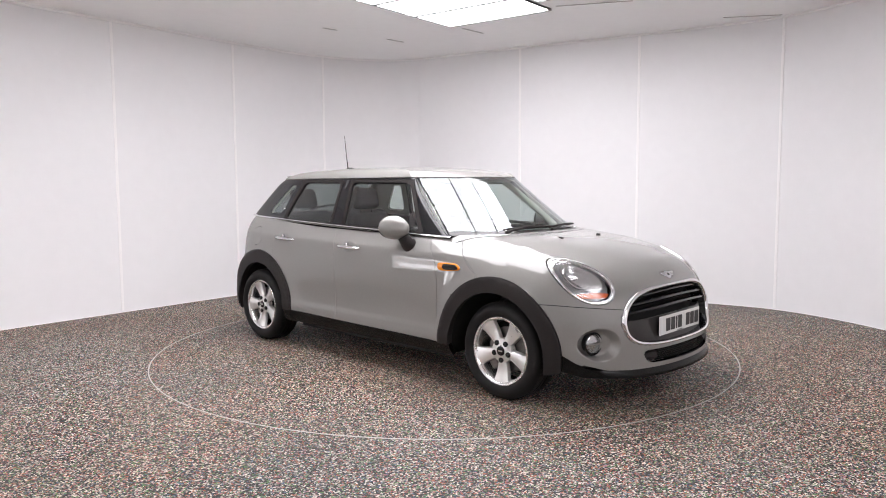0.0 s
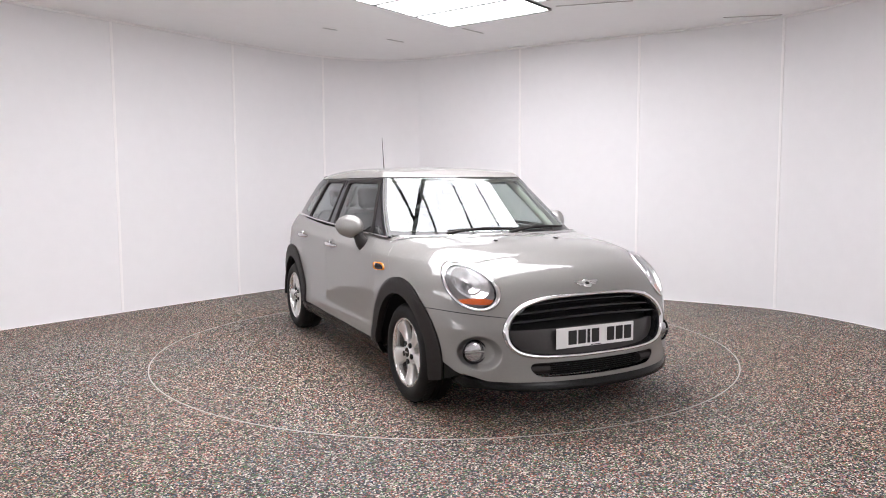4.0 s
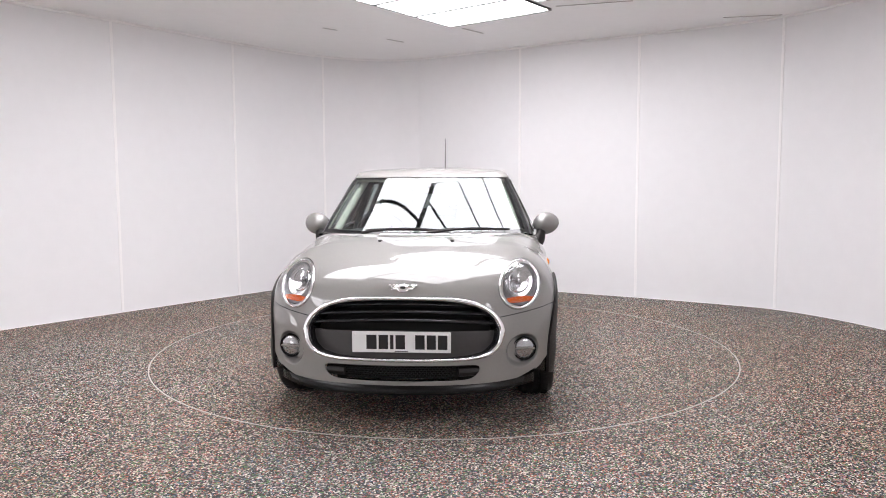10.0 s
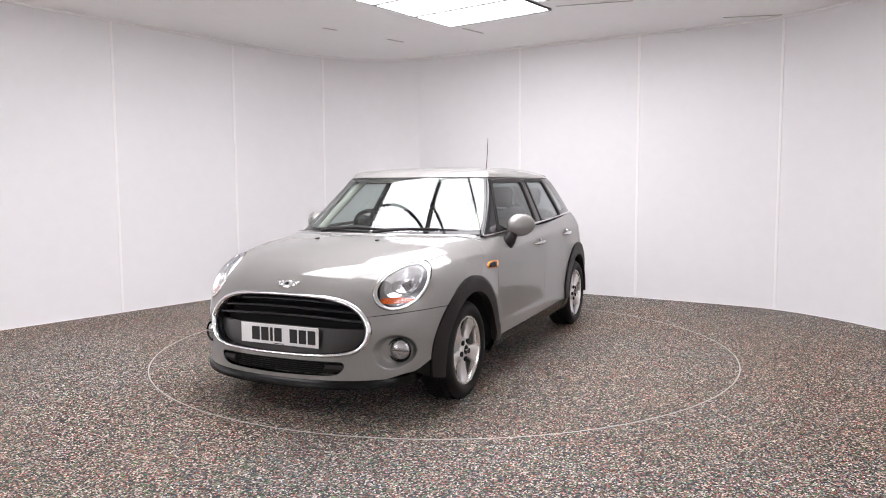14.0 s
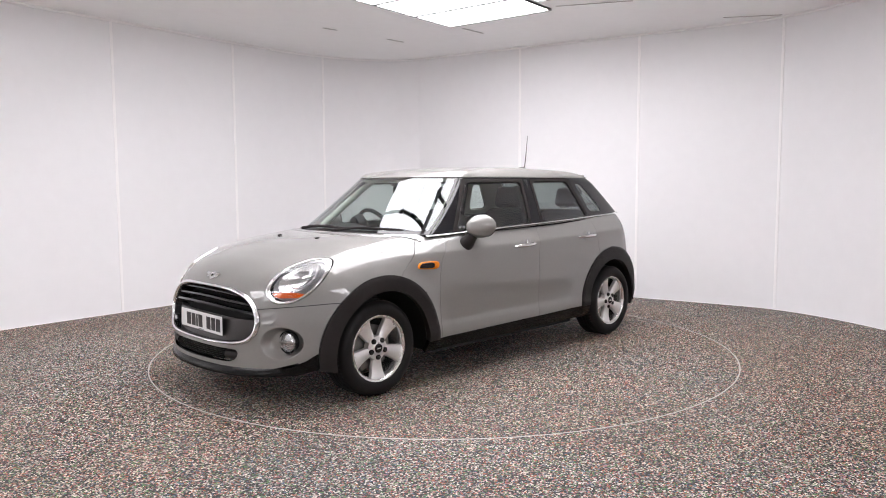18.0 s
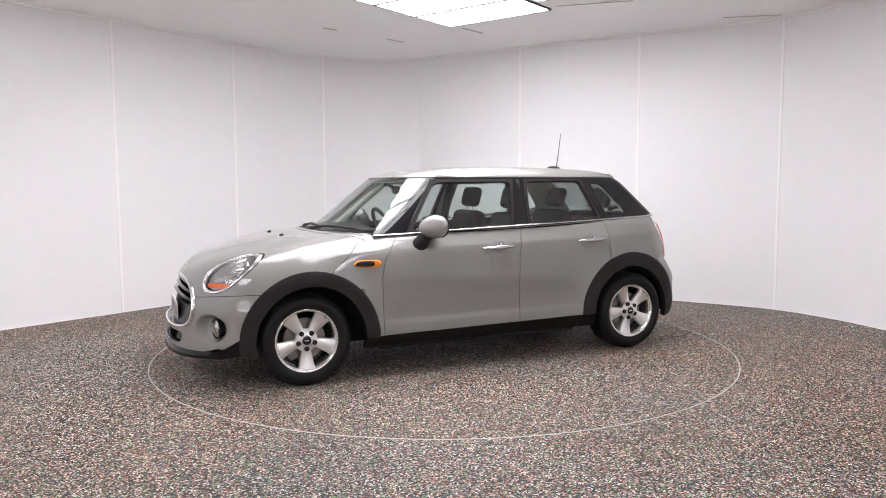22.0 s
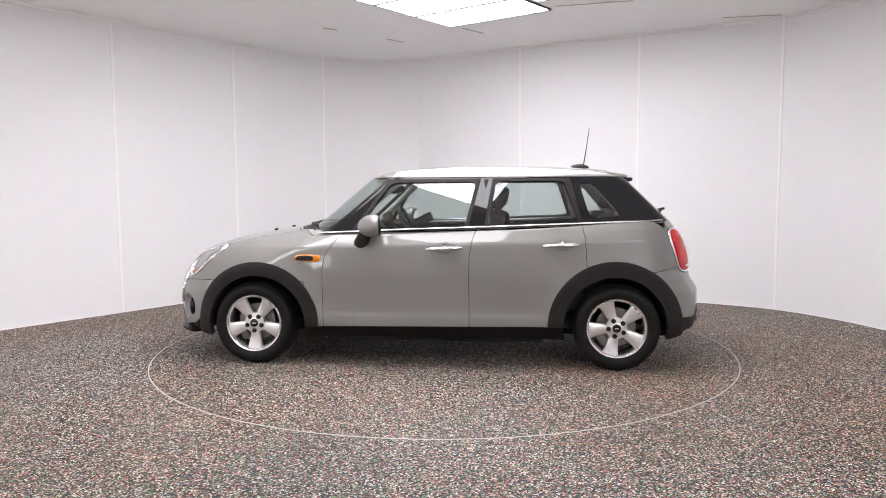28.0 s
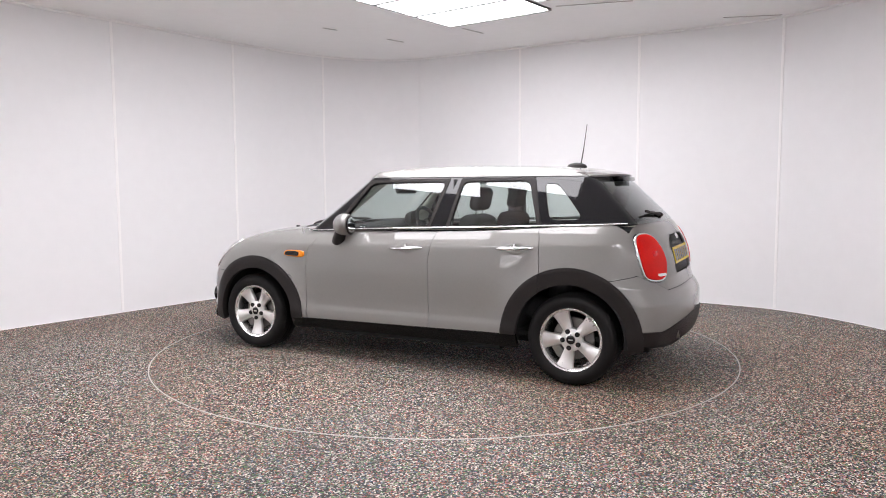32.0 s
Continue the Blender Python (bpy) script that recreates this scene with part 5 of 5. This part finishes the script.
def build_roof_things(car):
    ant = empty("antenna", car)
    tagged(ant, "thin black rod antenna on a shark-shaped base")
    z = surface_z(-1.10, 0, upper_body)
    bm = bmesh.new()
    ellipsoid(bm, (0.075, 0.030, 0.030), Matrix.Translation((-1.075, 0, z + 0.004)), 28, 14)
    part("antenna_base", bm, BLACK, ant, smooth=True)
    bm = bmesh.new()
    tube(bm, [(-1.105, 0, z + 0.02), (-1.125, 0, z + 0.14), (-1.147, 0, 1.715)], [0.0045, 0.0032, 0.002], 8)
    part("antenna_rod", bm, BLACK, ant, smooth=True)
    # windscreen wipers lying on the cowl
    for y0, y1 in ((0.16, -0.38), (0.58, 0.06)):
        w = empty("windscreen_wiper", car)
        tagged(w, "black windscreen wiper at rest")

        def on_screen(y, z):
            return screen_x(y, z)
        bm = bmesh.new()
        pts = []
        for i in range(9):
            t = i / 8
            y = y0 + (y1 - y0) * t
            zz = 0.972 + 0.008 * math.sin(math.pi * t)
            pts.append((on_screen(y, zz) + 0.030, y, zz + 0.012))
        tube(bm, pts, [0.006 + 0.004 * math.sin(math.pi * i / 8) for i in range(9)], 8)
        part("blade", bm, BLACK, w, smooth=True)
        bm = bmesh.new()
        ym = (y0 + y1) / 2
        px = on_screen(y1, 0.96) + 0.055
        tube(bm, [(px, y1 - 0.02, 0.968), (px - 0.01, y1 + 0.06, 0.980), (on_screen(ym, 0.99) + 0.040, ym, 0.998)], [0.013, 0.009, 0.006], 8)
        part("arm", bm, BLACK, w, smooth=True)


def seat(car, name, x, y, width, back_w, lean=14, rest=True):
    st = empty(name, car)
    tagged(st, "dark grey fabric car seat with headrest")
    bm = bmesh.new()
    box(bm, (0.50, width, 0.17), Matrix.Translation((x + 0.06, y, 0.47)) @ Matrix.Rotation(radians(-8), 4, "Y"), 0.05, 4)
    part("cushion", bm, FABRIC, st, smooth=True, angle=80)
    m = Matrix.Translation((x - 0.20, y, 0.50)) @ Matrix.Rotation(radians(-lean), 4, "Y")
    bm = bmesh.new()
    vs = box(bm, (0.15, back_w, 0.58), m @ Matrix.Translation((0, 0, 0.29)), 0.055, 4)
    inv = m.inverted()
    for v in bm.verts:
        q = inv @ v.co
        q.y = (q.y) * (1 - 0.22 * max(0, (q.z - 0.28) / 0.30) ** 2)
        v.co = m @ q
    part("backrest", bm, FABRIC, st, smooth=True, angle=80)
    if rest:
        bm = bmesh.new()
        box(bm, (0.085, 0.25, 0.17), m @ Matrix.Translation((0.02, 0, 0.695)), 0.04, 4)
        part("headrest", bm, FABRIC, st, smooth=True, angle=80)
        for dy in (-0.055, 0.055):
            bm = bmesh.new()
            tube(bm, [m @ Vector((0.01, dy, 0.56)), m @ Vector((0.015, dy, 0.63))], 0.006, 8)
            part("headrest_post", bm, STEEL, st, smooth=True)
    return st


def build_interior(car):
    for y in (0.355, -0.355):
        seat(car, "front_seat", -0.12, y, 0.50, 0.48)
    for y in (0.33, -0.33):
        seat(car, "rear_seat", -0.92, y, 0.60, 0.58, 18)
    bm = bmesh.new()
    secs = []
    for i in range(25):
        y = -0.70 + 1.40 * i / 24
        k = (y / 0.70) ** 2
        hump = 0.035 * math.exp(-((y + 0.36) / 0.16) ** 2)
        prof = ((0.90 - 0.10 * k, 0.955), (0.72 - 0.05 * k, 0.968 + hump * 0.6), (0.56, 0.955 + hump), (0.50, 0.90), (0.53, 0.70), (0.60, 0.50))
        secs.append([bm.verts.new((x, y, z)) for x, z in prof])
    for a, b in zip(secs, secs[1:]):
        for k in range(5):
            bm.faces.new((a[k], a[k + 1], b[k + 1], b[k]))
    part("dashboard", bm, SOFT, car, "black moulded dashboard", True, 50)
    bm = bmesh.new()
    wheel_m = Matrix.Translation((0.335, -0.355, 0.925)) @ Matrix.Rotation(radians(-64), 4, "Y")
    pts = [wheel_m @ Vector((0.18 * math.cos(2 * math.pi * k / 36), 0.18 * math.sin(2 * math.pi * k / 36), 0)) for k in range(37)]
    tube(bm, pts, 0.016, 10, cap=False)
    part("steering_wheel", bm, SOFT, car, "black steering wheel", True)
    bm = bmesh.new()
    box(bm, (0.14, 0.15, 0.05), wheel_m @ Matrix.Translation((0, 0, 0.02)), 0.02)
    for a in (90, -90, 180):
        box(bm, (0.10, 0.03, 0.02), wheel_m @ Matrix.Rotation(radians(a), 4, "Z") @ Matrix.Translation((0.12, 0, 0.01)), 0.008)
    tube(bm, [wheel_m @ Vector((0, 0, 0)), wheel_m @ Vector((0, 0, 0.22))], 0.04, 12)
    part("steering_boss", bm, SOFT, car, "black steering boss and spokes", True)
    bm = bmesh.new()
    lathe(bm, [(0.0005, 0.02), (0.07, 0.018), (0.075, 0.0), (0.06, -0.05)], 28, Matrix.Translation((0.50, -0.355, 0.985)) @ Matrix.Rotation(radians(90), 4, "Z") @ Matrix.Rotation(radians(10), 4, "X"))
    part("instrument_dial", bm, SOFT, car, "round instrument pod", True)
    # inner mirror under the screen's top edge
    bm = bmesh.new()
    box(bm, (0.035, 0.24, 0.065), Matrix.Translation((0.365, 0.0, 1.245)) @ Matrix.Rotation(radians(-12), 4, "Z"), 0.016, 3)
    part("rear_view_mirror", bm, SOFT, car, "black interior mirror", True)
    bm = bmesh.new()
    tube(bm, [(0.375, 0, 1.25), (0.42, 0, 1.285), (0.45, 0, 1.30)], [0.012, 0.016, 0.03], 8)
    part("mirror_stalk", bm, SOFT, car, smooth=True)
    # pale pillar trims inside, seat belts
    for s in (1, -1):
        bm = bmesh.new()
        tube(bm, [(0.66, 0.640 * s, 0.96), (0.50, 0.590 * s, 1.10), (0.33, 0.528 * s, 1.25), (0.25, 0.500 * s, 1.31)], [0.026, 0.027, 0.025, 0.022], 10)
        part("inner_pillar", bm, LINER, car, "pale inner windscreen pillar", True)
        bm = bmesh.new()
        tube(bm, [(-0.36, 0.705 * s, 0.90), (-0.37, 0.66 * s, 1.10), (-0.38, 0.575 * s, 1.31)], 0.030, 8)
        part("inner_centre_pillar", bm, SOFT, car, smooth=True)
        bm = bmesh.new()
        m = Matrix.Translation((-0.335, 0.625 * s, 1.08))
        box(bm, (0.045, 0.004, 0.42), m @ Matrix.Rotation(radians(24 * s), 4, "X"))
        part("seat_belt", bm, SOFT, car)
    bm = bmesh.new()
    box(bm, (0.42, 1.10, 0.03), Matrix.Translation((-1.42, 0, 0.965)), 0.01)
    part("parcel_shelf", bm, SOFT, car, "dark parcel shelf")
    bm = bmesh.new()
    box(bm, (2.2, 1.45, 0.04), Matrix.Translation((-0.4, 0, 0.30)), 0.01)
    part("cabin_floor", bm, DARK, car)


def build_car():
    car = tagged(empty("car"), "grey five-door hatchback with black arch cladding and silver alloy wheels", "car")
    P = build_body(car)
    doors = build_doors(car, P)
    build_cabin(car, P, doors)
    build_belt(car)
    build_front(car, P)
    build_rear(car, P)
    for x, y, t in ((1.284, 0.822, -90), (-1.284, 0.806, -77)):
        for s in (1, -1):
            build_wheel("front_wheel" if x > 0 else "rear_wheel", car, x, y, s, t)
    build_arches(car)
    build_mirrors(car)
    build_roof_things(car)
    build_interior(car)
    return car


CAR = build_car()


# ---------------------------------------------------------------- what moves
def motions():
    rows, plates = [], []
    for i in range(65):
        t = 0.5 * i
        turn = Matrix.Rotation(radians(TURN_0 + TURN_RATE * t), 4, "Z")
        rows.append((t, turn @ Matrix.Translation(-AXIS)))
        plates.append((t, turn))
    walk(CAR, rows)
    walk(TABLE, plates)


motions()
